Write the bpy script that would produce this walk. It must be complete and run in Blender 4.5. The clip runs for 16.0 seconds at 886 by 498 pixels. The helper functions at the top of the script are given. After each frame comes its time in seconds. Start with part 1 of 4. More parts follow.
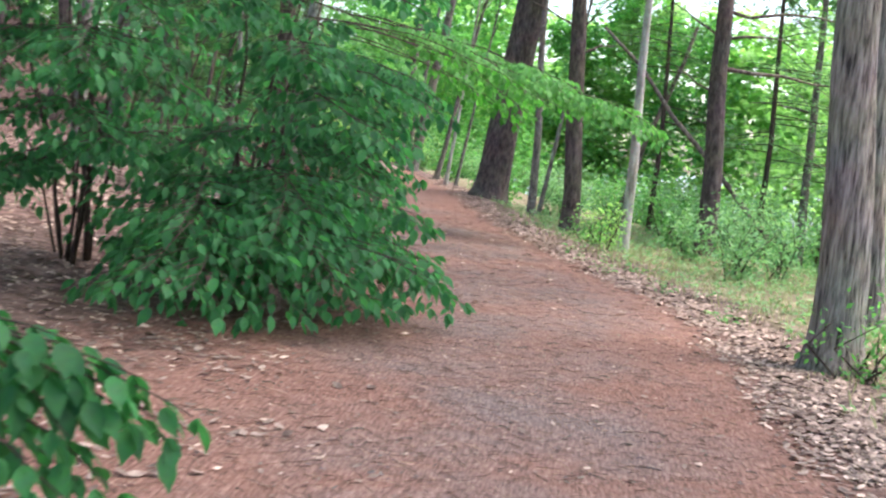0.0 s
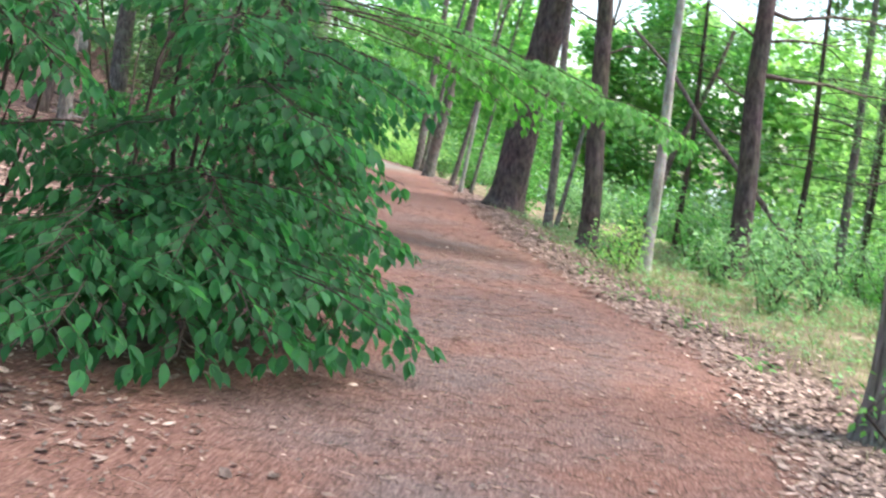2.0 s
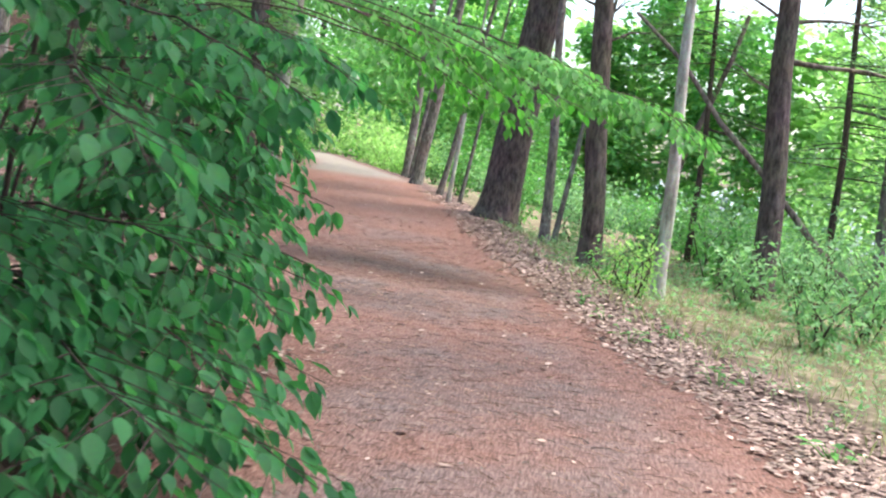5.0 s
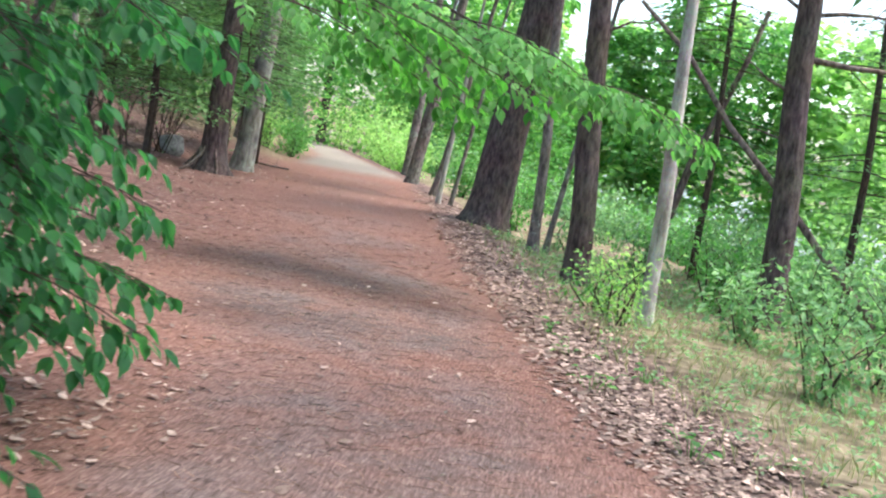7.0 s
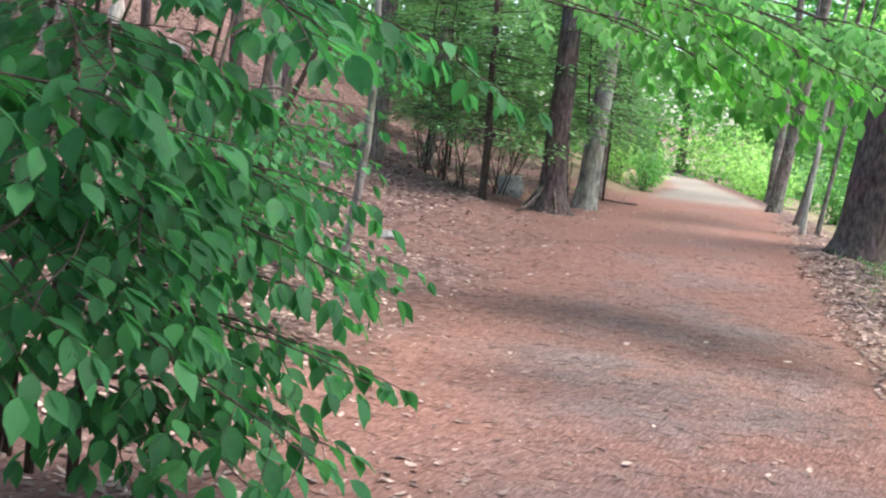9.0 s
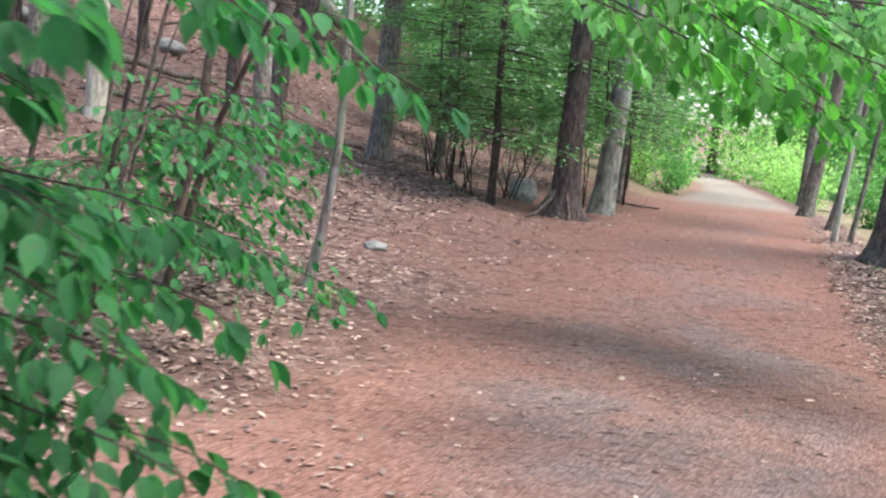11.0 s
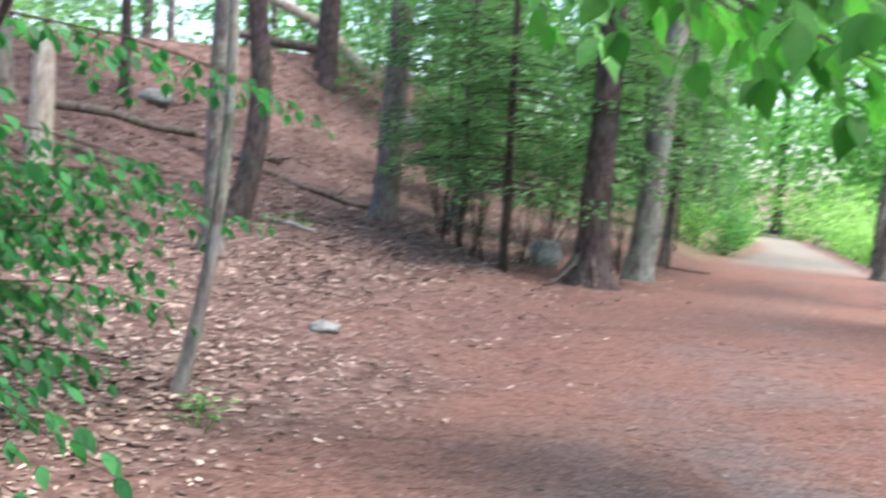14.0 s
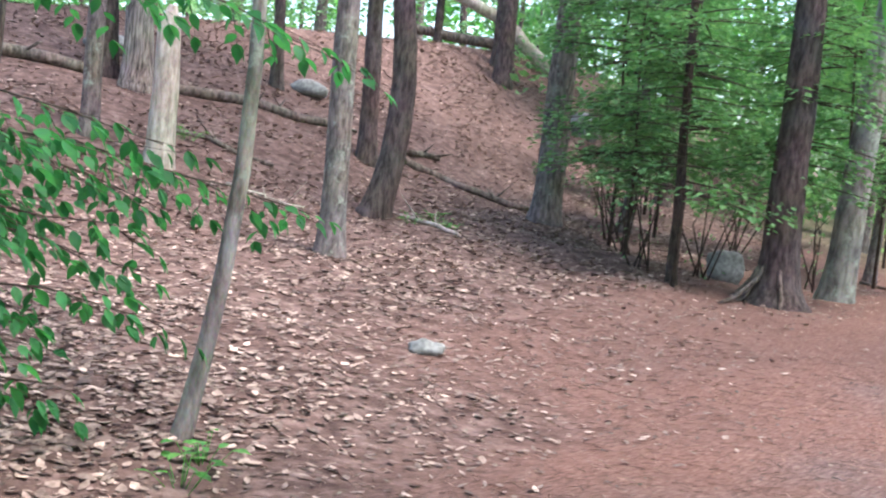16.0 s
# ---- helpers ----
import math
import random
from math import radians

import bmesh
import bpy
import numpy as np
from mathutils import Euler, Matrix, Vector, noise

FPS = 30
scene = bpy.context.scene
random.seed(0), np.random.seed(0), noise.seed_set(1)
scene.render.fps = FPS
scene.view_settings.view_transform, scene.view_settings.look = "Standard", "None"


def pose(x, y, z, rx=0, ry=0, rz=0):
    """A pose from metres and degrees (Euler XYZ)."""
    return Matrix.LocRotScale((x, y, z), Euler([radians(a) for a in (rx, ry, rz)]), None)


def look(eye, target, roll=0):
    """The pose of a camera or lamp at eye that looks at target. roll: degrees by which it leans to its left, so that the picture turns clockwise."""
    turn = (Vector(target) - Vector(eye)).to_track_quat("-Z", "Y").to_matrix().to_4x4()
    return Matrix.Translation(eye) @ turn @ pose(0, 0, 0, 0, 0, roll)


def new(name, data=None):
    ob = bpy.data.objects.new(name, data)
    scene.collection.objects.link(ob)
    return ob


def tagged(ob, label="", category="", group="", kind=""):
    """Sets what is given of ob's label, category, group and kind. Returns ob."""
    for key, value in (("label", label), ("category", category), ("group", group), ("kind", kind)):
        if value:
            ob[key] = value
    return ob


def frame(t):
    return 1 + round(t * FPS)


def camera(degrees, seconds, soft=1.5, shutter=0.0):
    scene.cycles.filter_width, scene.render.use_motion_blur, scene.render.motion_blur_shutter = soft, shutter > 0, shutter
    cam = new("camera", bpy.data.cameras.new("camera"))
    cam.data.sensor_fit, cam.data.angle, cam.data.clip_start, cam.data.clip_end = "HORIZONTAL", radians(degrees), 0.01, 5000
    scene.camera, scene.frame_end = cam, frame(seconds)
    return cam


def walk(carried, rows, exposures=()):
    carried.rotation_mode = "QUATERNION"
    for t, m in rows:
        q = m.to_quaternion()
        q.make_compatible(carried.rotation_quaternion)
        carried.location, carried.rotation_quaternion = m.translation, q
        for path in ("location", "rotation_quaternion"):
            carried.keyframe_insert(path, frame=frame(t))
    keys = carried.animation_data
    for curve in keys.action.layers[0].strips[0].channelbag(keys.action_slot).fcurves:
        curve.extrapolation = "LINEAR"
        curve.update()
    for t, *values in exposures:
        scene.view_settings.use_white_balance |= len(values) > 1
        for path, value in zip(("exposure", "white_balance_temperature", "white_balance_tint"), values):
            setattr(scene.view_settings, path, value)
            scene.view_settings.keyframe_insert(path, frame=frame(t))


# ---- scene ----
cam = camera(40.0, 16.0, soft=2.2, shutter=0.5)
PATH = [
    (0, (1.074, 1.047, 1.532), (0.915, 3.032, 1.355), 6.7),
    (0.5, (1.181, 1.586, 1.532), (1.072, 3.576, 1.363), 6.9),
    (1, (1.214, 2.098, 1.538), (1.117, 4.087, 1.349), 9.9),
    (1.5, (1.21, 2.565, 1.529), (1.092, 4.552, 1.336), 8.4),
    (2, (1.282, 3.096, 1.557), (1.078, 5.078, 1.383), 8.4),
    (2.5, (1.224, 3.529, 1.544), (0.959, 5.505, 1.39), 10.2),
    (3, (1.207, 4.025, 1.556), (0.973, 6.003, 1.381), 8.8),
    (3.5, (1.266, 4.607, 1.611), (1.049, 6.589, 1.455), 8.3),
    (4, (1.226, 5.102, 1.574), (0.96, 7.078, 1.418), 9.8),
    (4.5, (1.222, 5.565, 1.611), (0.995, 7.546, 1.461), 8.5),
    (4.7, (1.242, 5.797, 1.603), (1.039, 7.781, 1.448), 7.5),
    (6.8, (1.762, 8.074, 1.711), (1.524, 10.05, 1.511), 7.4),
    (7, (1.791, 8.344, 1.67), (1.548, 10.322, 1.497), 9.3),
    (7.5, (1.837, 8.896, 1.663), (1.538, 10.866, 1.489), 7.2),
    (8, (1.937, 9.426, 1.676), (1.42, 11.35, 1.506), 5.7),
    (8.5, (1.854, 9.806, 1.653), (1.104, 11.649, 1.45), 7.2),
    (8.7, (1.813, 9.961, 1.705), (1.004, 11.779, 1.508), 5.6),
    (10.8, (1.675, 11.389, 1.704), (0.777, 13.165, 1.501), 6.8),
    (11, (1.631, 11.653, 1.76), (0.759, 13.441, 1.56), 5.3),
    (11.5, (1.441, 12.298, 1.737), (0.612, 14.111, 1.583), 7.4),
    (12, (1.314, 12.827, 1.74), (0.498, 14.652, 1.666), 5.1),
    (12.5, (1.313, 13.412, 1.768), (0.5, 15.238, 1.688), 4.5),
    (13, (1.159, 14.014, 1.715), (0.356, 15.844, 1.636), 7.2),
    (13.5, (1.06, 14.563, 1.686), (0.247, 16.389, 1.623), 4.7),
    (14, (0.991, 15.108, 1.674), (0.012, 16.849, 1.569), 4.6),
    (14.5, (0.913, 15.622, 1.72), (-0.236, 17.249, 1.535), 4.2),
    (15, (0.815, 16.288, 1.661), (-0.361, 17.9, 1.534), 6.6),
    (15.5, (0.656, 16.833, 1.607), (-0.56, 18.417, 1.498), 6.5),
    (16, (0.339, 17.356, 1.586), (-0.909, 18.914, 1.465), 5.6),
]
EXPOSURES = [(0, 2.14, 6500, 10), (4, 2.24, 6480, 10), (7.5, 2.08, 6400, 10), (8.6, 2.2, 6380, 10), (11, 2.16, 6330, 10), (12.5, 2.2, 6250, 10), (16, 2.28, 6080, 10)]
walk(cam, [(t, look(eye, target, roll)) for t, eye, target, roll in PATH], EXPOSURES)

# ---- light ----
world = bpy.data.worlds.new("sky")
scene.world = world
world.use_nodes = True
wn = world.node_tree
sky = wn.nodes.new("ShaderNodeTexSky")
sky.sky_type = 'NISHITA'
sky.sun_disc = False
sky.sun_elevation, sky.sun_rotation = radians(64), radians(80)
sky.air_density, sky.dust_density, sky.ozone_density = 1.0, 3.0, 1.0
wn.links.new(sky.outputs[0], wn.nodes["Background"].inputs[0])
wn.nodes["Background"].inputs[1].default_value = 0.15
sun_data = bpy.data.lights.new("sun", 'SUN')
sun_data.energy, sun_data.angle, sun_data.color = 1.5, radians(22), (1.0, 0.97, 0.92)
sun = new("sun", sun_data)
sun.matrix_world = look((50 * math.sin(radians(80)), 50 * math.cos(radians(80)), 102), (0, 0, 0))


# ---- materials ----
def nodes_of(name):
    m = bpy.data.materials.new(name)
    m.use_nodes = True
    nt = m.node_tree
    return m, nt, nt.nodes, nt.links, nt.nodes["Principled BSDF"]


def ramp(ns, stops):
    r = ns.new("ShaderNodeValToRGB")
    while len(r.color_ramp.elements) < len(stops):
        r.color_ramp.elements.new(0.5)
    for e, (p, c) in zip(r.color_ramp.elements, stops):
        e.position, e.color = p, (*c, 1)
    return r


def noise_tex(ns, ls, coord, scale, detail=4, rough=0.6, stretch=None):
    n = ns.new("ShaderNodeTexNoise")
    n.inputs["Scale"].default_value, n.inputs["Detail"].default_value, n.inputs["Roughness"].default_value = scale, detail, rough
    if stretch:
        mp = ns.new("ShaderNodeMapping")
        mp.inputs["Scale"].default_value = stretch[0]
        mp.inputs["Rotation"].default_value = [radians(a) for a in stretch[1]]
        ls.new(coord, mp.inputs[0])
        ls.new(mp.outputs[0], n.inputs["Vector"])
    else:
        ls.new(coord, n.inputs["Vector"])
    return n


def mixc(ns, ls, fac, a, b, kind='MIX'):
    m = ns.new("ShaderNodeMix")
    m.data_type, m.blend_type = 'RGBA', kind
    for sock, v in ((0, fac), (6, a), (7, b)):
        if isinstance(v, (int, float)):
            m.inputs[sock].default_value = v
        elif isinstance(v, tuple):
            m.inputs[sock].default_value = (*v, 1)
        else:
            ls.new(v, m.inputs[sock])
    return m.outputs[2]


def leaf_material(name, dark, light, trans=0.5, rough=0.55):
    m, nt, ns, ls, b = nodes_of(name)
    geo = ns.new("ShaderNodeNewGeometry")
    info = ns.new("ShaderNodeObjectInfo")
    add = ns.new("ShaderNodeMath")
    add.operation = 'ADD'
    ls.new(geo.outputs["Random Per Island"], add.inputs[0])
    ls.new(info.outputs["Random"], add.inputs[1])
    fr = ns.new("ShaderNodeMath")
    fr.operation = 'FRACT'
    ls.new(add.outputs[0], fr.inputs[0])
    mid = tuple((a + c) / 2 for a, c in zip(dark, light))
    r = ramp(ns, [(0.0, dark), (0.55, mid), (1.0, light)])
    ls.new(fr.outputs[0], r.inputs[0])
    co = ns.new("ShaderNodeTexCoord")
    n = noise_tex(ns, ls, co.outputs["Object"], 25, 2)
    col = mixc(ns, ls, 0.35, r.outputs[0], n.outputs["Color"], 'OVERLAY')
    ls.new(col, b.inputs["Base Color"])
    b.inputs["Roughness"].default_value = rough
    b.inputs["Specular IOR Level"].default_value = 0.2
    tr = ns.new("ShaderNodeBsdfTranslucent")
    bright = mixc(ns, ls, 1.0, col, (1.4, 1.6, 1.05), 'MULTIPLY')
    ls.new(bright, tr.inputs[0])
    mx = ns.new("ShaderNodeMixShader")
    mx.inputs[0].default_value = trans
    ls.new(b.outputs[0], mx.inputs[1])
    ls.new(tr.outputs[0], mx.inputs[2])
    ls.new(mx.outputs[0], ns["Material Output"].inputs[0])
    return m


def bark_material(name, dark, light, scale=9.0, strength=0.9, lichen=0.0, furrow=0.3):
    m, nt, ns, ls, b = nodes_of(name)
    co = ns.new("ShaderNodeTexCoord")
    ridge = noise_tex(ns, ls, co.outputs["Object"], scale, 5, 0.65, ((1, 1, furrow), (0, 0, 0)))
    fine = noise_tex(ns, ls, co.outputs["Object"], scale * 6, 4, 0.7, ((1, 1, 0.4), (0, 0, 0)))
    big = noise_tex(ns, ls, co.outputs["Object"], 1.6, 3)
    r = ramp(ns, [(0.35, dark), (0.5, tuple((a + c) / 2 for a, c in zip(dark, light))), (0.65, light)])
    ls.new(ridge.outputs["Fac"], r.inputs[0])
    col = mixc(ns, ls, 0.45, r.outputs[0], fine.outputs["Color"], 'OVERLAY')
    col = mixc(ns, ls, 0.3, col, big.outputs["Color"], 'SOFT_LIGHT')
    if lichen:
        pat = noise_tex(ns, ls, co.outputs["Object"], 5, 5, 0.7)
        pr = ramp(ns, [(0.62 - lichen * 0.2, (0, 0, 0)), (0.74 - lichen * 0.2, (1, 1, 1))])
        ls.new(pat.outputs["Fac"], pr.inputs[0])
        col = mixc(ns, ls, pr.outputs[0], col, (0.30, 0.33, 0.27))
    ls.new(col, b.inputs["Base Color"])
    b.inputs["Roughness"].default_value = 0.95
    b.inputs["Specular IOR Level"].default_value = 0.15
    bump = ns.new("ShaderNodeBump")
    bump.inputs["Strength"].default_value, bump.inputs["Distance"].default_value = strength, 0.03
    ls.new(ridge.outputs["Fac"], bump.inputs["Height"])
    bump2 = ns.new("ShaderNodeBump")
    bump2.inputs["Strength"].default_value, bump2.inputs["Distance"].default_value = 0.5, 0.006
    ls.new(fine.outputs["Fac"], bump2.inputs["Height"])
    ls.new(bump.outputs[0], bump2.inputs["Normal"])
    ls.new(bump2.outputs[0], b.inputs["Normal"])
    return m


def plain_material(name, dark, light, scale, rough=0.9, bump=0.4):
    m, nt, ns, ls, b = nodes_of(name)
    co = ns.new("ShaderNodeTexCoord")
    geo = ns.new("ShaderNodeNewGeometry")
    n = noise_tex(ns, ls, co.outputs["Object"], scale, 5)
    r = ramp(ns, [(0.3, dark), (0.7, light)])
    ls.new(n.outputs["Fac"], r.inputs[0])
    isl = ramp(ns, [(0.0, (0.35, 0.33, 0.33)), (0.6, (0.85, 0.83, 0.82)), (0.85, (1.15, 1.14, 1.12)), (1.0, (1.9, 1.9, 1.88))])
    ls.new(geo.outputs["Random Per Island"], isl.inputs[0])
    ls.new(mixc(ns, ls, 1.0, r.outputs[0], isl.outputs[0], 'MULTIPLY'), b.inputs["Base Color"])
    b.inputs["Roughness"].default_value = rough
    b.inputs["Specular IOR Level"].default_value = 0.2
    bp = ns.new("ShaderNodeBump")
    bp.inputs["Strength"].default_value, bp.inputs["Distance"].default_value = bump, 0.01
    ls.new(n.outputs["Fac"], bp.inputs["Height"])
    ls.new(bp.outputs[0], b.inputs["Normal"])
    return m


def ground_material():
    m, nt, ns, ls, b = nodes_of("needle_ground")
    co = ns.new("ShaderNodeTexCoord").outputs["Object"]

    def attr(name):
        a = ns.new("ShaderNodeAttribute")
        a.attribute_name = name
        return a.outputs["Fac"]
    # needle mat: three crossed, stretched grains
    g1 = noise_tex(ns, ls, co, 60, 3, 0.7, ((1, 0.16, 1), (0, 0, 25)))
    g2 = noise_tex(ns, ls, co, 60, 3, 0.7, ((1, 0.16, 1), (0, 0, -40)))
    g3 = noise_tex(ns, ls, co, 60, 3, 0.7, ((1, 0.16, 1), (0, 0, 85)))
    grain = mixc(ns, ls, 0.5, mixc(ns, ls, 0.5, g1.outputs["Fac"], g2.outputs["Fac"]), g3.outputs["Fac"])
    blotch = noise_tex(ns, ls, co, 0.7, 5, 0.6)
    mid = noise_tex(ns, ls, co, 5, 5, 0.7)
    needles = ramp(ns, [(0.34, (0.058, 0.031, 0.024)), (0.47, (0.170, 0.084, 0.064)), (0.57, (0.240, 0.130, 0.100)), (0.68, (0.375, 0.240, 0.198))])
    ls.new(grain, needles.inputs[0])
    worn = ramp(ns, [(0.33, (0.060, 0.043, 0.040)), (0.5, (0.155, 0.106, 0.095)), (0.68, (0.300, 0.222, 0.198))])
    ls.new(grain, worn.inputs[0])
    wmask = ns.new("ShaderNodeMath")
    wmask.operation = 'MULTIPLY'
    wr = ramp(ns, [(0.38, (0, 0, 0)), (0.62, (1, 1, 1))])
    ls.new(blotch.outputs["Fac"], wr.inputs[0])
    ls.new(wr.outputs[0], wmask.inputs[0])
    ls.new(attr("worn"), wmask.inputs[1])
    col = mixc(ns, ls, wmask.outputs[0], needles.outputs[0], worn.outputs[0])
    # dark damp humus showing through under the leaf litter
    hum = ramp(ns, [(0.35, (0.031, 0.022, 0.021)), (0.52, (0.113, 0.074, 0.064)), (0.7, (0.225, 0.157, 0.138))])
    ls.new(mid.outputs["Fac"], hum.inputs[0])
    lr = ns.new("ShaderNodeMath")
    lr.operation = 'MULTIPLY'
    ls.new(attr("litter"), lr.inputs[0])
    lr.inputs[1].default_value = 0.9
    col = mixc(ns, ls, lr.outputs[0], col, hum.outputs[0])
    gr = ramp(ns, [(0.35, (0.09, 0.075, 0.045)), (0.55, (0.20, 0.17, 0.10)), (0.7, (0.33, 0.27, 0.19))])
    ls.new(mid.outputs["Fac"], gr.inputs[0])
    col = mixc(ns, ls, attr("grass"), col, gr.outputs[0])
    col = mixc(ns, ls, attr("sand"), col, mixc(ns, ls, mid.outputs["Fac"], (0.15, 0.125, 0.105), (0.26, 0.225, 0.19)))
    # dark grey soil tone that also paints in the overhanging limb's shade
    shaded_soil = ramp(ns, [(0.36, (0.042, 0.036, 0.034)), (0.52, (0.10, 0.082, 0.077)), (0.7, (0.20, 0.16, 0.15))])
    ls.new(grain, shaded_soil.inputs[0])
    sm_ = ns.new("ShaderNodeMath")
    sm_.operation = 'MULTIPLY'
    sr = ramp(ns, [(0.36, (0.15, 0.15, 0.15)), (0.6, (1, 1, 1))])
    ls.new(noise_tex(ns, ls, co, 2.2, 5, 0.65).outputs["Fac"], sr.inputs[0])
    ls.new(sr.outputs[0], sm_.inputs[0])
    ls.new(attr("shaded_soil"), sm_.inputs[1])
    col = mixc(ns, ls, sm_.outputs[0], col, shaded_soil.outputs[0])
    col = mixc(ns, ls, 0.3, col, mid.outputs["Fac"], 'SOFT_LIGHT')
    ls.new(col, b.inputs["Base Color"])
    b.inputs["Roughness"].default_value = 0.97
    b.inputs["Specular IOR Level"].default_value = 0.1
    b1 = ns.new("ShaderNodeBump")
    b1.inputs["Strength"].default_value, b1.inputs["Distance"].default_value = 0.6, 0.012
    ls.new(grain, b1.inputs["Height"])
    b2 = ns.new("ShaderNodeBump")
    b2.inputs["Strength"].default_value, b2.inputs["Distance"].default_value = 0.5, 0.05
    ls.new(mid.outputs["Fac"], b2.inputs["Height"])
    ls.new(b1.outputs[0], b2.inputs["Normal"])
    ls.new(b2.outputs[0], b.inputs["Normal"])
    return m


def water_material():
    m, nt, ns, ls, b = nodes_of("pond_water")
    co = ns.new("ShaderNodeTexCoord").outputs["Object"]
    n = noise_tex(ns, ls, co, 2.5, 4)
    b.inputs["Base Color"].default_value = (0.02, 0.035, 0.03, 1)
    b.inputs["Roughness"].default_value = 0.14
    bp = ns.new("ShaderNodeBump")
    bp.inputs["Strength"].default_value, bp.inputs["Distance"].default_value = 0.6, 0.12
    ls.new(n.outputs["Fac"], bp.inputs["Height"])
    ls.new(bp.outputs[0], b.inputs["Normal"])
    return m


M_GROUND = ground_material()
M_WATER = water_material()
M_PINE = bark_material("pine_bark", (0.03, 0.022, 0.02), (0.125, 0.095, 0.085), 16, 0.8)
M_GREY = bark_material("grey_bark", (0.055, 0.045, 0.04), (0.22, 0.185, 0.165), 18, 0.7, 0.2)
M_OAK = bark_material("oak_bark", (0.035, 0.028, 0.025), (0.34, 0.29, 0.25), 30, 1.0, 0.0, 0.1)
M_BEECH = bark_material("smooth_bark", (0.085, 0.075, 0.065), (0.30, 0.275, 0.245), 11, 0.5, 0.35)
M_PALE = bark_material("pale_bark", (0.16, 0.14, 0.12), (0.46, 0.43, 0.38), 9, 0.5, 0.3)
M_TWIG = bark_material("twig_bark", (0.028, 0.02, 0.017), (0.10, 0.073, 0.058), 30, 0.4)
M_DEAD = bark_material("dead_wood", (0.05, 0.038, 0.032), (0.23, 0.18, 0.15), 14, 0.8)
M_BLEACHED = bark_material("bleached_wood", (0.22, 0.18, 0.145), (0.50, 0.44, 0.37), 14, 0.7)
# darker leaf for shaded foliage, then its lighter copy with sunlight in the colour
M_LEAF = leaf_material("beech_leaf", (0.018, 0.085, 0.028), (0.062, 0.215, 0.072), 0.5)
M_LEAF_SUN = leaf_material("sunlit_leaf", (0.055, 0.17, 0.042), (0.155, 0.36, 0.10), 0.5)
M_NEEDLE = leaf_material("hemlock_needle", (0.07, 0.16, 0.065), (0.19, 0.34, 0.14), 0.35, 0.6)
M_SHRUB = leaf_material("shrub_leaf", (0.085, 0.19, 0.08), (0.25, 0.42, 0.20), 0.45)
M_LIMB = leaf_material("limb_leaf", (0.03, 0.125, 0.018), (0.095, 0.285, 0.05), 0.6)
# palest leaf green: the sunlit look of distant foliage is in its colour
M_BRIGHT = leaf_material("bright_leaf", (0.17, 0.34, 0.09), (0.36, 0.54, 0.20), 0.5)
M_GRASS = leaf_material("grass_blade", (0.16, 0.17, 0.08), (0.42, 0.39, 0.24), 0.3, 0.7)
M_LITTER = plain_material("dry_leaf", (0.165, 0.108, 0.088), (0.47, 0.345, 0.285), 22)
M_STRAW = plain_material("dry_needle", (0.12, 0.068, 0.052), (0.36, 0.23, 0.175), 30)
M_ROCK = plain_material("granite", (0.13, 0.13, 0.12), (0.36, 0.355, 0.335), 16, 0.9, 0.5)


# ---- mesh building ----
class Mesh:
    def __init__(self):
        self.v, self.f, self.n = [], [], 0

    def add(self, verts, faces):
        self.v.extend(verts)
        self.f.extend([tuple(i + self.n for i in face) for face in faces])
        self.n += len(verts)

    def tube(self, pts, radii, sides=6, rough=0.0, seed=0, close=True):
        pts = [Vector(p) for p in pts]
        rings, up = [], Vector((0.31, 0.77, 0.2))
        for i, p in enumerate(pts):
            d = (pts[min(i + 1, len(pts) - 1)] - pts[max(i - 1, 0)]).normalized()
            a = d.cross(up).normalized()
            c = d.cross(a)
            for k in range(sides):
                th = 2 * math.pi * k / sides
                r = radii[i]
                if rough:
                    r *= 1 + rough * noise.noise(Vector((math.cos(th) * 3 + seed, math.sin(th) * 3, p.z * 1.3))) + rough * 0.6 * noise.noise(Vector((math.cos(th) * 9, math.sin(th) * 9 + seed, p.z * 0.7)))
                rings.append(tuple(p + (a * math.cos(th) + c * math.sin(th)) * r))
        faces = []
        for i in range(len(pts) - 1):
            for k in range(sides):
                q = (k + 1) % sides
                faces.append((i * sides + k, i * sides + q, (i + 1) * sides + q, (i + 1) * sides + k))
        if close:
            faces.append(tuple(range(sides))[::-1])
            faces.append(tuple((len(pts) - 1) * sides + k for k in range(sides)))
        self.add(rings, faces)

    def data(self, name, mat, smooth=True):
        me = bpy.data.meshes.new(name)
        me.from_pydata([tuple(v) for v in self.v], [], self.f)
        me.materials.append(mat)
        if smooth:
            me.polygons.foreach_set("use_smooth", [True] * len(me.polygons))
        me.update()
        return me


def part(name, mesh, mat, parent=None, label="", smooth=True, kind=""):
    me = mesh.data(name, mat, smooth) if isinstance(mesh, Mesh) else mesh
    ob = new(name, me)
    if parent:
        ob.parent = parent
        ob.matrix_parent_inverse = parent.matrix_basis.inverted()
    return tagged(ob, label, kind=kind)


def thing(name, at, label, category, group="", kind=""):
    ob = new(name)
    ob.location = at
    ob.empty_display_size = 0.1
    ob.matrix_basis = Matrix.Translation(at)
    return tagged(ob, label, category, group, kind)


LEAF = [(0, 0, 0), (0.17, 0.14, 0.035), (0.27, 0.36, 0.055), (0.24, 0.62, 0.03), (0.09, 0.86, -0.05), (0.0, 1.03, -0.12), (-0.09, 0.86, -0.05), (-0.24, 0.62, 0.03), (-0.27, 0.36, 0.055), (-0.17, 0.14, 0.035), (0, 0.36, 0.0), (0, 0.64, -0.02)]
LEAF_F = [(0, 1, 2, 10), (2, 3, 11, 10), (3, 4, 5, 11), (0, 10, 8, 9), (10, 11, 7, 8), (11, 5, 6, 7)]


